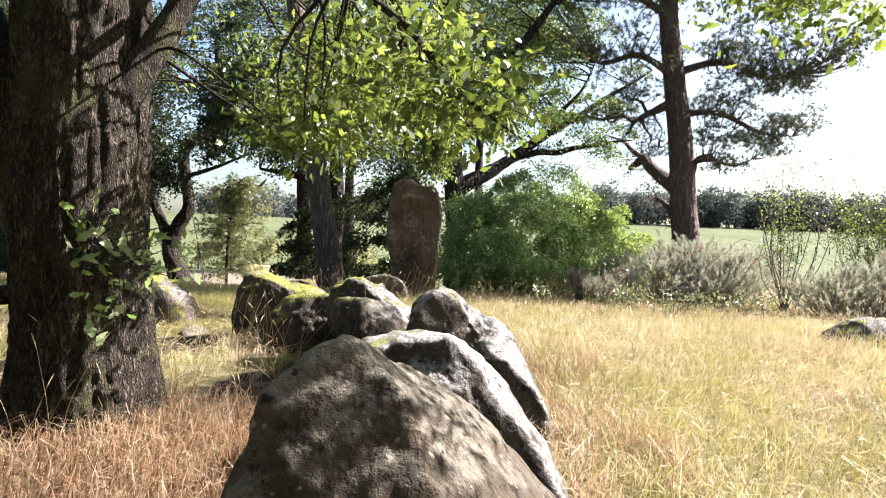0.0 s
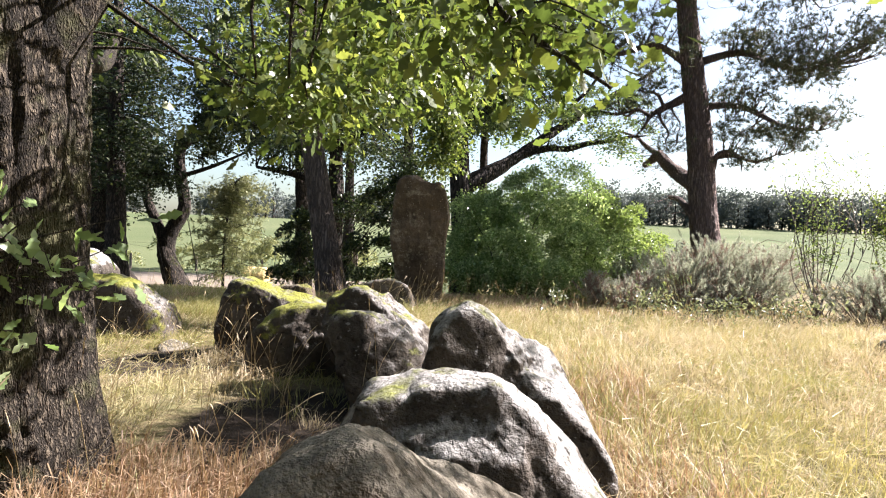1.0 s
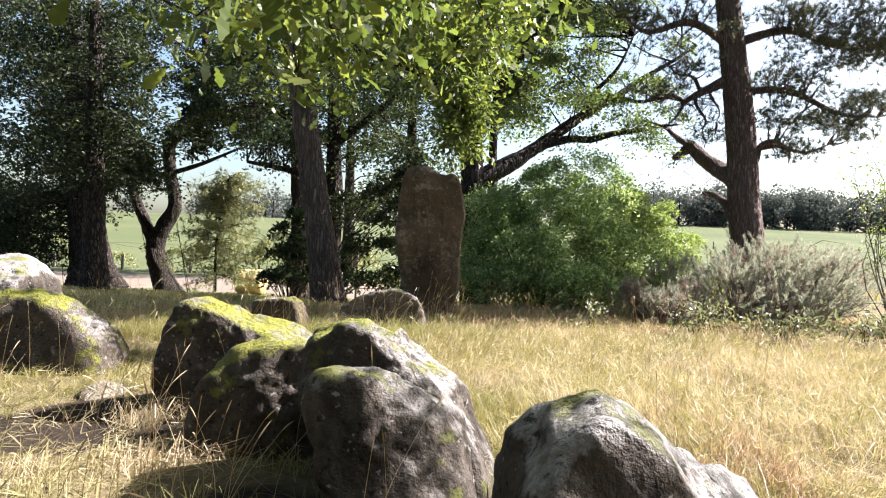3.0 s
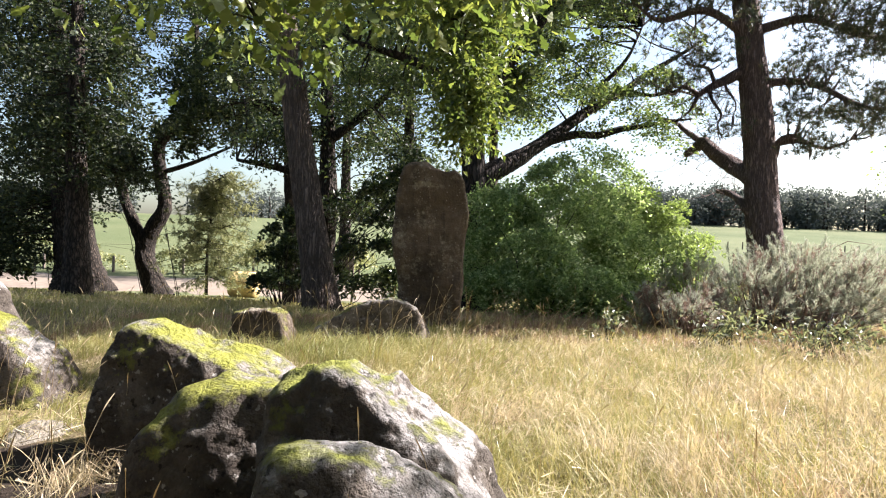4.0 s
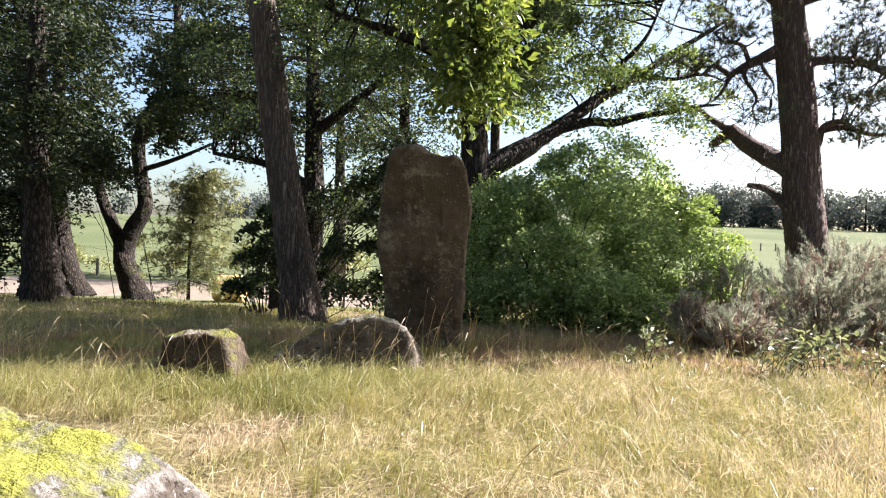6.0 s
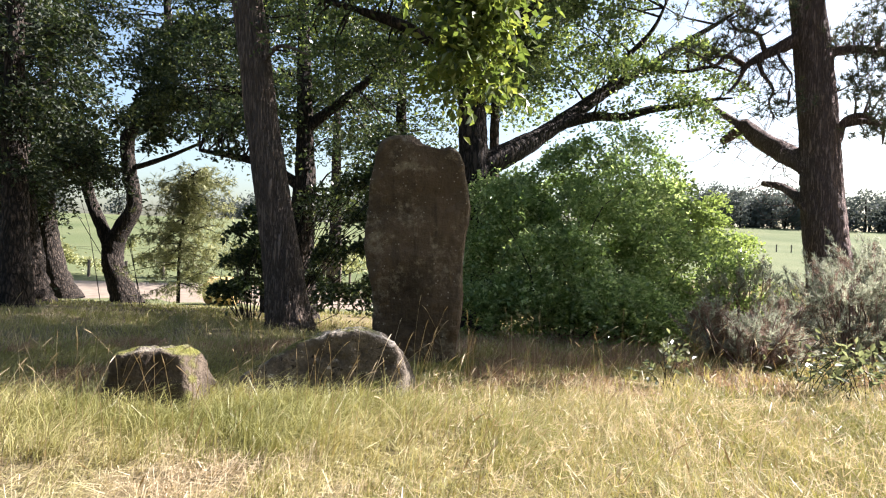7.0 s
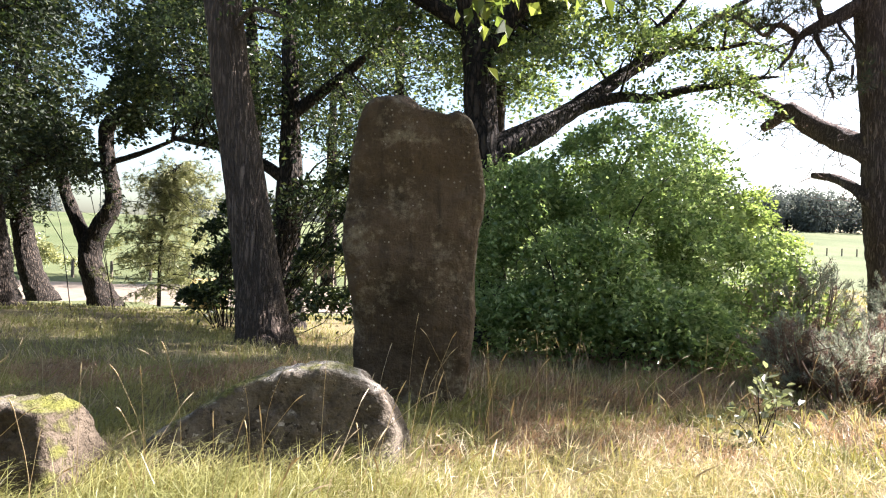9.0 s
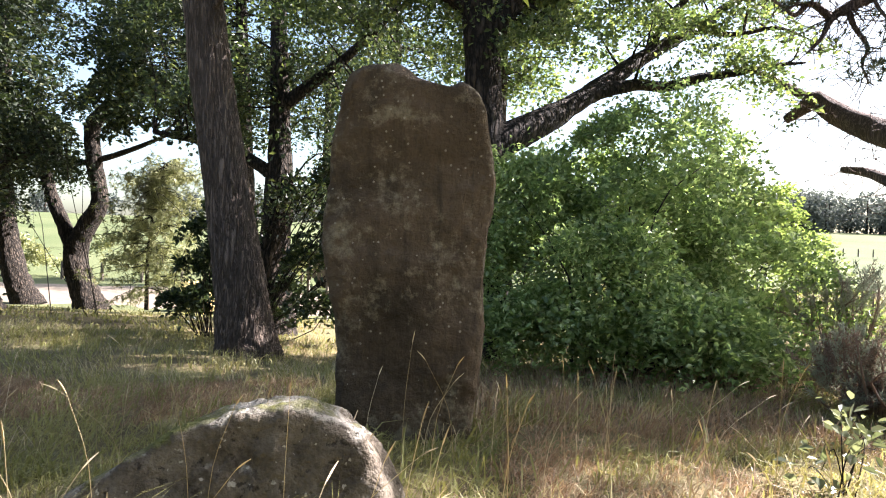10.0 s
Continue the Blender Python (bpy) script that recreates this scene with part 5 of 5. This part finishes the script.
    part("stem_mass", mesh_of("stem_mass", *twigs(rng, foot, tips[pick], 0.013, 0.003, 0.03), GORSE_BROWN, True), bush, kind="stuff")
    return bush


gorse("grey-green gorse bush at the meadow's edge", (5.0, 14.0, G(5.0, 14.0)), [((4.15, 13.5, 0.5), (0.7, 0.65, 0.62), 420), ((5.1, 14.0, 0.7), (0.9, 0.75, 0.8), 620), ((6.1, 14.0, 0.6), (0.8, 0.7, 0.7), 420), ((5.5, 13.5, 0.3), (1.0, 0.5, 0.45), 300)], 103, 0.2)
gorse("low brownish gorse bush in part shade", (2.7, 12.8, G(2.7, 12.8)), [((2.42, 12.95, 0.28), (0.3, 0.3, 0.36), 200), ((2.9, 12.6, 0.12), (0.5, 0.4, 0.38), 320), ((3.35, 13.2, 0.25), (0.4, 0.4, 0.4), 200)], 107, 0.5)
gorse("pale grey-green gorse bush beside tall saplings", (7.8, 12.0, G(7.8, 12.0)), [((7.1, 11.9, 0.35), (0.9, 0.8, 0.55), 460), ((8.1, 12.1, 0.5), (1.0, 0.8, 0.7), 520), ((9.4, 12.2, 0.6), (1.1, 0.9, 0.8), 430)], 109, 0.15)
gorse("gorse bush below the tall pine", (4.1, 15.6, G(4.1, 15.6)), [((3.9, 15.5, 0.5), (0.7, 0.6, 0.6), 200), ((7.2, 15.6, 0.7), (1.1, 0.8, 0.8), 300)], 113)


def sapling(label, base, top, spread, stems, leaf_n, mat, seed):
    rng = np.random.default_rng(seed)
    tree = thing("sapling", base, label, "sapling", "saplings in the gorse")
    b = np.array(base)
    tips = b + np.stack([rng.normal(0, spread, stems), rng.normal(0, spread * 0.6, stems), rng.uniform(0.55, 1.0, stems) * top], 1)
    foot = b + rng.normal(0, 0.06, (stems, 3)) * [1, 1, 0]
    part("stem_mass", mesh_of("stem_mass", *twigs(rng, foot, tips, 0.013, 0.003, 0.1), WOOD_GREY, True), tree, kind="stuff")
    k = 16
    f = rng.uniform(0.35, 0.98, (stems * k, 1))
    a = np.repeat(foot, k, 0) * (1 - f) + np.repeat(tips, k, 0) * f + [0, 0, 0.1]
    e = a + rng.normal(0, 0.17, a.shape) + [0, 0, 0.1]
    part("side_twig_mass", mesh_of("side_twig_mass", *twigs(rng, a, e, 0.006, 0.002, 0.05, 3), DARK_BARK, True), tree, kind="stuff")
    p, w = sprays(rng, e, leaf_n, (0.06, 0.06, 0.06))
    part("foliage", mesh_of("foliage", *leaves(rng, p, w, 0.06, KITE, 0.4, 0.2), mat, False), tree, kind="stuff")


sapling("thin many-stemmed sapling with sparse small leaves", (6.75, 13.0, G(6.75, 13.0)), 3.4, 0.42, 16, 4, LIME_LEAF, 127)
sapling("bushy sapling with yellowing leaves", (8.6, 13.2, G(8.6, 13.2)), 2.9, 0.7, 26, 8, OAK_LEAF, 131)


def bramble(label, base, n, spread, seed, leaf=0.075):
    rng = np.random.default_rng(seed)
    plant = thing("bramble", base, label, "bramble", "brambles at the meadow's edge")
    b = np.array(base)
    tips = b + rng.normal(0, 1, (n, 3)) * [spread, spread * 0.6, 0] + np.stack([0 * np.arange(n), 0 * np.arange(n), rng.uniform(0.15, 0.5, n)], 1)
    part("cane_mass", mesh_of("cane_mass", *twigs(rng, np.repeat(b[None], n, 0) + rng.normal(0, spread * 0.4, (n, 3)) * [1, 1, 0], tips, 0.005, 0.002, 0.3, 3), DARK_BARK, True), plant, kind="stuff")
    p, w = sprays(rng, np.vstack([tips, tips * 0.6 + b * 0.4 + [0, 0, 0.1]]), 6, (0.07, 0.07, 0.05))
    part("foliage", mesh_of("foliage", *leaves(rng, p, w, leaf, OVAL, 0.6, 0.2), BRAMBLE_LEAF, False), plant, kind="stuff")


bramble("single leafy bramble shoot in the grass", (1.47, 11.3, G(1.47, 11.3)), 7, 0.1, 137)
bramble("pale-leaved bramble below the gorse", (2.9, 11.2, G(2.9, 11.2)), 26, 0.35, 139)
bramble("pale-leaved bramble below the gorse", (3.9, 10.9, G(3.9, 10.9)), 34, 0.5, 149)
bramble("pale-leaved bramble below the gorse", (5.1, 10.8, G(5.1, 10.8)), 26, 0.45, 151)


# ---- beyond: bale, boards, fence, far wood ----
def round_bale():
    n, sides = 15, 40
    th = np.linspace(0, 2 * np.pi, sides, endpoint=False)
    rng = np.random.default_rng(157)
    z0 = float(height(-11.25, 31.4)) + 0.6
    co = []
    for k, u in enumerate(np.linspace(-0.62, 0.62, n)):
        r = 0.62 - 0.04 * abs(u / 0.62) ** 6
        q = np.stack([np.cos(th) * 3, np.sin(th) * 3, np.full(sides, u * 9)], 1)
        rr = r + 0.035 * fbm(q, 1.3, 3)
        co.append(np.stack([-11.25 + np.full(sides, u), 31.4 + rr * np.cos(th), z0 + rr * np.sin(th)], 1))
    co = np.vstack(co + [np.array([[-11.89, 31.4, z0], [-10.61, 31.4, z0]])])
    i = np.arange(n - 1)[:, None] * sides + np.arange(sides)[None]
    j = np.arange(n - 1)[:, None] * sides + (np.arange(sides)[None] + 1) % sides
    quads = np.stack([i, j, j + sides, i + sides], -1).reshape(-1, 4)
    tri = np.vstack([quads[:, [0, 1, 2]], quads[:, [0, 2, 3]],
                     np.stack([np.full(sides, n * sides), (np.arange(sides) + 1) % sides, np.arange(sides)], 1),
                     np.stack([np.full(sides, n * sides + 1), (n - 1) * sides + np.arange(sides), (n - 1) * sides + (np.arange(sides) + 1) % sides], 1)])
    single("hay_bale", co, tri, HAY, (-11.25, 31.4, z0 - 0.6), "round golden hay bale beside the track", "hay bale")


round_bale()


def box(x0, x1, y0, y1, z0, z1, taper=0.01):
    co = np.array([(x, y, z) for z, t in ((z0, 0), (z1, taper)) for x, y in ((x0 + t, y0 + t), (x1 - t, y0 + t), (x1 - t, y1 - t), (x0 + t, y1 - t))])
    return co, np.array([(0, 3, 2, 1), (4, 5, 6, 7), (0, 1, 5, 4), (1, 2, 6, 5), (2, 3, 7, 6), (3, 0, 4, 7)])


def board_stack():
    """A short panel of weathered boards on two posts, in the shade beyond the trees."""
    x, y = -6.2, 30.0
    g = float(height(x, y))
    fence = thing("board_fence", (x, y, g), "short panel of dark weathered upright boards on two posts", "fence")
    for k in range(4):
        part("board", mesh_of("board", *box(x - 0.36 + 0.18 * k, x - 0.21 + 0.18 * k, y, y + 0.03, -0.35 + 0.06 * (k % 2), 0.92 - 0.07 * (k % 3)), WOOD_GREY), fence)
    for z in (-0.1, 0.6):
        part("rail", mesh_of("rail", *box(x - 0.42, x + 0.42, y + 0.035, y + 0.09, z, z + 0.1), WOOD_GREY), fence)
    for dx in (-0.4, 0.3):
        part("post", mesh_of("post", *box(x + dx, x + dx + 0.1, y + 0.095, y + 0.2, g - 0.2, 0.8), WOOD_GREY), fence)


board_stack()


def field_fence():
    x0, y0 = 16.0, 92.0
    fence = thing("field_fence", (x0, y0, float(height(x0, y0))), "line of grey wooden posts across the far field", "fence")
    for k in range(46):
        x, y = x0 + 2.2 * k, y0 + 0.25 * k
        g = float(height(x, y))
        part("post", mesh_of("post", *box(x, x + 0.14, y, y + 0.14, g - 0.2, g + 1.1), WOOD_GREY), fence)
    fence2 = thing("field_fence", (-22.0, 45.0, float(height(-22, 45))), "grey wooden field fence posts behind the track", "fence")
    for k in range(12):
        x, y = -30.0 + 2.4 * k, 43.2 + 0.1 * k
        g = float(height(x, y))
        part("post", mesh_of("post", *box(x, x + 0.14, y, y + 0.14, g - 0.2, g + 1.1), WOOD_GREY), fence2)


field_fence()


def far_wood(name, label, xs, ys, n, tall, seed, per=4, leaf=1.4, out=0.7):
    rng = np.random.default_rng(seed)
    pieces, stems = [], []
    for _ in range(n):
        x, y = rng.uniform(*xs), rng.uniform(*ys)
        g, h = float(height(x, y)), tall * rng.uniform(0.76, 1.14)
        w = h * rng.uniform(0.28, 0.42)
        d = clusters(rng, (x, y, g + 0.47 * h), (w, w, 0.53 * h), 66, -0.3, 0.3, 0.3, 0.2)
        p, a = sprays(rng, d, per, (out, out, 0.8 * out))
        pieces.append(leaves(rng, p, a, leaf, KITE, 0.3, 0.2))
        stems.append(tube(smooth_line([(x, y, g - 0.5), (x + 0.2, y, g + 0.3 * h), (x, y, g + 0.7 * h)], 2), [0.35, 0.28, 0.15], 5))
    wood = thing(name, (sum(xs) / 2, sum(ys) / 2, float(height(sum(xs) / 2, sum(ys) / 2))), label, "woodland")
    tagged(wood, kind="stuff")
    part("trunk_mass", mesh_of("trunk_mass", *joined(stems), DARK_BARK, True), wood, kind="stuff")
    part("crown_mass", mesh_of("crown_mass", *joined(pieces), HAZED_LEAF, False), wood, kind="stuff")


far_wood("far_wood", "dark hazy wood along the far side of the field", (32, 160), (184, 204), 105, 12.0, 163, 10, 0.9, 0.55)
# three unseen woods, added to cut sky light on the boulder fronts
far_wood("wood", "unseen wood added behind the viewpoint to block sky light", (-24, 26), (-22, -8), 30, 13.0, 211)
far_wood("wood", "unseen wood added close behind the viewpoint to block sky light", (-18, 6), (-12, -8), 16, 11.0, 213)
far_wood("wood", "unseen wood added left of the view to block sky light", (-20, -12), (-7, 2), 10, 11.0, 217)
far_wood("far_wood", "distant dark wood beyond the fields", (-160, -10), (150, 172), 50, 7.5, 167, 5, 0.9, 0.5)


# ---- grass ----
def blades(rng, x, y, tall, lean, width, bias=(0.25, 0.1), simple=False):
    """Grass blades that rise, arch over and hang at the tip."""
    n = len(x)
    z = height(x, y) - 0.01
    base = np.stack([x, y, z], 1)
    h = tall * rng.uniform(0.5, 1.25, n)
    a = rng.uniform(0, 2 * np.pi, n)
    d = np.stack([np.cos(a) + bias[0], np.sin(a) + bias[1]], 1) * (lean * rng.uniform(0.2, 1.3, n))[:, None]
    out = np.concatenate([d * h[:, None], np.zeros((n, 1))], 1)
    face = rng.uniform(0, 2 * np.pi, n)
    side = np.stack([np.cos(face), np.sin(face), 0 * face], 1) * (width * rng.uniform(0.6, 1.3, n))[:, None] / 2
    up = np.array([0, 0, 1.0]) * h[:, None]
    hang = np.clip(0.98 - 0.5 * lean * rng.uniform(0, 1.4, n), 0.15, 1)[:, None]
    low, mid, tip = base + 0.16 * out + 0.5 * up, base + 0.52 * out + 0.84 * up * (0.5 + 0.5 * hang), base + out + up * hang
    if simple:
        bend = base + 0.36 * out + 0.72 * up
        co = np.stack([base - side, base + side, bend - 0.75 * side, bend + 0.75 * side, tip], 1).reshape(-1, 3)
        return co, (np.arange(n)[:, None, None] * 5 + np.array([[0, 1, 3], [0, 3, 2], [2, 3, 4]])[None]).reshape(-1, 3)
    co = np.stack([base - side, base + side, low - 0.85 * side, low + 0.85 * side, mid - 0.6 * side, mid + 0.6 * side, tip], 1).reshape(-1, 3)
    f = (np.arange(n)[:, None, None] * 7 + np.array([[0, 1, 3], [0, 3, 2], [2, 3, 5], [2, 5, 4], [4, 5, 6]])[None]).reshape(-1, 3)
    return co, f


def scatter(rng, n, x0, x1, y0, y1, clump=0.0, scale=1.0, seed=0.0):
    x, y = rng.uniform(x0, x1, n), rng.uniform(y0, y1, n)
    if clump:
        k = fbm(np.stack([x, y, np.full(n, seed)], 1), scale, 3)
        keep = k + rng.normal(0, 0.25, n) > clump - 0.5
        x, y = x[keep], y[keep]
    return x, y


def stuff(name, mesh_data, mat, label):
    single(name, *mesh_data, mat, (0, 6, 0), label, "grass", kind="stuff", smooth=False)


def tufts(rng, x, y, per, spread, tall, lean, width, along=0.7, simple=False):
    """Grass in tufts: the blades of a tuft lean much the same way, as wind and weather have laid them."""
    n = len(x)
    q = np.stack([x, y, np.full(n, 3.3)], 1)
    a = 2.6 * fbm(q, 0.35, 2) + 0.6 + rng.normal(0, 0.5, n)
    h = np.repeat(np.broadcast_to(tall, n) * rng.uniform(0.6, 1.35, n), per)
    bx, by = np.repeat(along * np.cos(a), per), np.repeat(along * np.sin(a), per)
    px = np.repeat(x, per) + rng.normal(0, spread, n * per)
    py = np.repeat(y, per) + rng.normal(0, spread, n * per)
    return blades(rng, px, py, h, lean, width, (bx, by), simple)


def build_grass():
    rng = np.random.default_rng(173)
    shade = lambda x, y: (y > 10.6) | ((x < -1.2) & (y > 9.3))
    lump = lambda x, y, k, s: fbm(np.stack([x, y, np.full(len(x), k)], 1), s, 3)
    # sunny meadow on the open side
    x, y = scatter(rng, 6200, -0.9, 9.5, 2.0, 12.3)
    wild = rng.uniform(0, 1, len(x)) < np.clip((x + 0.9) / 1.8, 0, 1) + 0.25 * lump(x, y, 8.0, 0.8)
    x, y = x[wild], y[wild]
    x2, y2 = scatter(rng, 700, -2.4, 0.6, 6.0, 10.6, 0.5, 0.9, 5.0)
    x, y = np.concatenate([x, x2]), np.concatenate([y, y2])
    lit = ~shade(x, y) & ((lump(x, y, 4.0, 0.6) < 0.12) | (rng.uniform(0, 1, len(x)) < 0.4))
    x, y = x[lit], y[lit]
    near = (x < 4.5) & (y > 4.0)
    mound = np.clip(0.18 + 0.1 * lump(x, y, 0.0, 0.9), 0.08, 0.34)
    stuff("meadow_grass", tufts(rng, x[~near], y[~near], 15, 0.08, mound[~near], 1.35, 0.0055, 0.9, True), STRAW, "long sunlit straw-coloured meadow grass laid by the wind")
    near &= rng.uniform(0, 1, len(x)) < 0.5
    stuff("meadow_grass", tufts(rng, x[near], y[near], 40, 0.05, mound[near], 1.6, 0.0036, 0.6, True), STRAW, "tufted yellow meadow grass arching over in the sun")
    x, y = scatter(rng, 5200, -1.5, 9, 2.4, 11.5, 0.4, 0.6, 4.0)
    x3, y3 = scatter(rng, 3000, -0.5, 4.5, 4.5, 11.4, 0.5, 1.4, 12.0)
    x, y = np.concatenate([x, x3]), np.concatenate([y, y3])
    lit = ~shade(x, y)
    x, y = x[lit], y[lit]
    stuff("green_grass", tufts(rng, x, y, 16, 0.045, np.clip(0.18 + 0.1 * lump(x, y, 6.0, 1.1), 0.08, 0.34), 1.5, 0.0038, 0.7, True), GREEN_GRASS, "tufts of yellow-green grass among the straw")
    # short laid grass between boulders and oak
    x, y = scatter(rng, 5000, -9, 0.9, 3.2, 10.5)
    # blades thinned over both painted shadows so they stay dark
    bare = (((x + 0.95) / 0.85) ** 2 + ((y - 4.4) / 1.0) ** 2 < 1) | (((x + 2.65) / 0.7) ** 2 + ((y - 6.1) / 0.65) ** 2 < 1)
    lit = ~shade(x, y) & (rng.uniform(0, 1, len(x)) > np.clip((x + 0.9) / 1.8, 0, 1)) & ~(bare & (rng.uniform(0, 1, len(x)) < 0.96))
    x, y = x[lit], y[lit]
    dry = lump(x, y, 9.0, 0.55) > -0.1
    stuff("laid_grass", tufts(rng, x[dry], y[dry], 12, 0.05, 0.105, 2.0, 0.006, 1.0, True), STRAW, "short pale laid grass between the boulders")
    stuff("laid_grass", tufts(rng, x[~dry], y[~dry], 12, 0.05, 0.11, 1.9, 0.006, 1.0, True), GREEN_GRASS, "short green laid grass between the boulders")
    x, y = scatter(rng, 1100, -3.6, -0.35, 1.8, 3.7)
    stuff("russet_grass", tufts(rng, x, y, 16, 0.05, 0.2, 0.9, 0.006, 0.5, True), RUSSET, "dry russet grass round the oak and boulders")
    x, y = scatter(rng, 500, 0.6, 1.5, 2.6, 7.0, 0.5, 1.2, 2.0)
    stuff("russet_grass", tufts(rng, x, y, 16, 0.06, 0.2, 0.7, 0.006, 0.5), RUSSET, "dry russet grass along the sunny side of the boulders")
    x, y = scatter(rng, 900, 0.8, 9.0, 3.0, 10.6, 0.85, 0.9, 15.0)
    stuff("russet_grass", tufts(rng, x, y, 14, 0.07, 0.2, 1.0, 0.005, 0.6), RUSSET, "russet patches in the sunlit meadow")
    # shade
    x, y = scatter(rng, 3400, -14, 7, 9.2, 20)
    dim = shade(x, y)
    stuff("shaded_grass", tufts(rng, x[dim], y[dim], 9, 0.09, 0.15, 1.2, 0.011, 0.7, True), GREEN_GRASS, "short matted grass in the shade of the trees")
    x, y = scatter(rng, 2000, -14, 8, 9.2, 20, 0.45, 0.7, 7.0)
    dim = shade(x, y)
    stuff("dry_grass", tufts(rng, x[dim], y[dim], 12, 0.06, 0.17, 1.3, 0.006, 0.7, True), STRAW, "dry tufts of grass in the shade")
    x, y = scatter(rng, 4300, -5.5, 4.5, 9.6, 13.6)
    dim = shade(x, y)
    x, y = x[dim], y[dim]
    brown = lump(x, y, 14.0, 1.3) > 0.05
    stuff("shaded_turf", tufts(rng, x[~brown], y[~brown], 13, 0.05, 0.085, 1.9, 0.006, 0.6, True), GREEN_GRASS, "short matted turf round the standing stone")
    stuff("shaded_turf", tufts(rng, x[brown], y[brown], 13, 0.05, 0.095, 1.8, 0.006, 0.6, True), RUSSET, "brown matted turf round the standing stone")
    x, y = scatter(rng, 420, -1.0, 7, 12.0, 14.4)
    stuff("dry_grass", tufts(rng, x, y, 14, 0.06, 0.17, 0.8, 0.007), RUSSET, "tall dry grass along the foot of the bushes")
    x, y = scatter(rng, 1000, -26, 14, 20, 30)
    stuff("far_grass", tufts(rng, x, y, 8, 0.25, 0.12, 0.7, 0.04, 0.7, True), GREEN_GRASS, "rough grass under the trees towards the track")
    # a belt of taller green grass before the low rocks
    x, y = scatter(rng, 900, -4.5, 0.0, 8.9, 9.9, 0.3, 1.3, 11.0)
    stuff("tall_green_grass", tufts(rng, x, y, 17, 0.04, 0.24, 1.3, 0.0042), GREEN_GRASS, "belt of taller green grass before the low rocks")
    x, y = np.concatenate([scatter(rng, 200, -2.4, -0.6, 9.7, 10.15), scatter(rng, 150, -3.4, -2.1, 9.3, 9.72)], 1)
    stuff("tall_green_grass", tufts(rng, x, y, 15, 0.04, 0.22, 1.2, 0.0042), GREEN_GRASS, "long green grass growing up against the low rocks")
    # fine pale panicles over the meadow
    x, y = scatter(rng, 24000, -8.0, 9.0, 2.4, 11.0)
    # none over the painted shadow in the hollow
    lit = ~shade(x, y) & (((x + 0.95) / 0.85) ** 2 + ((y - 4.4) / 1.0) ** 2 > 1)
    x, y = x[lit], y[lit]
    at = np.stack([x, y, height(x, y) + rng.uniform(0.03, 0.12, len(x)) * np.where(x > 0, 1.3, 0.7)], 1)
    flat = np.stack([np.cos(3 * lump(x, y, 2.0, 0.5)), np.sin(3 * lump(x, y, 2.0, 0.5)), rng.uniform(-0.1, 0.35, len(x))], 1)
    stuff("matted_straw", needles(rng, at, flat, 1, 0.2, 0.0055, 0.7), STRAW, "dry matted straw lying over the turf")
    x, y = scatter(rng, 16000, -0.7, 9.5, 2.4, 11.6, 0.5, 0.5, 6.0)
    lit = ~shade(x, y)
    x, y = x[lit], y[lit]
    at = np.stack([x, y, height(x, y) + rng.uniform(0.1, 0.26, len(x))], 1)
    stuff("grass_panicles", needles(rng, at, np.tile([0.35, 0.1, 0.6], (len(at), 1)), 3, 0.1, 0.0035, 0.7), SEED, "fine pale flowering grass tops")


build_grass()


def seed_stalks():
    """Tall dry stalks with drooping seed heads."""
    rng = np.random.default_rng(179)
    x, y = np.concatenate([scatter(rng, 130, -5, -0.2, 8.6, 11.4), scatter(rng, 60, -0.2, 3.5, 9.4, 11.8), scatter(rng, 420, -4, 6, 3.5, 9.5), scatter(rng, 120, -3.6, -0.9, 2.2, 5.2)], 1)
    n = len(x)
    base = np.stack([x, y, height(x, y)], 1)
    h = rng.uniform(0.35, 0.68, n)
    bend = rng.normal(0, 0.12, (n, 2)) + [0.06, 0]
    pieces, heads = [], []
    for k in range(n):
        b = base[k]
        t = b + [bend[k, 0], bend[k, 1], h[k]]
        m = b + [0.25 * bend[k, 0], 0.25 * bend[k, 1], 0.55 * h[k]]
        pieces.append(tube(smooth_line([b, m, t], 3), [0.0018, 0.001], 3))
        tip = t + unit(unit(t - m) + [1.2 * bend[k, 0], 1.2 * bend[k, 1], -0.15]) * 0.075
        heads.append(tube(smooth_line([t, (t + tip) / 2 + [0, 0, 0.003], tip], 2), [0.001, 0.0034, 0.0026, 0.0008], 3))
    stuff("grass_stalks", joined(pieces), SEED, "tall dry grass stalks")
    stuff("seed_heads", joined(heads), SEED, "pale dry seed heads on tall grass stalks")


seed_stalks()
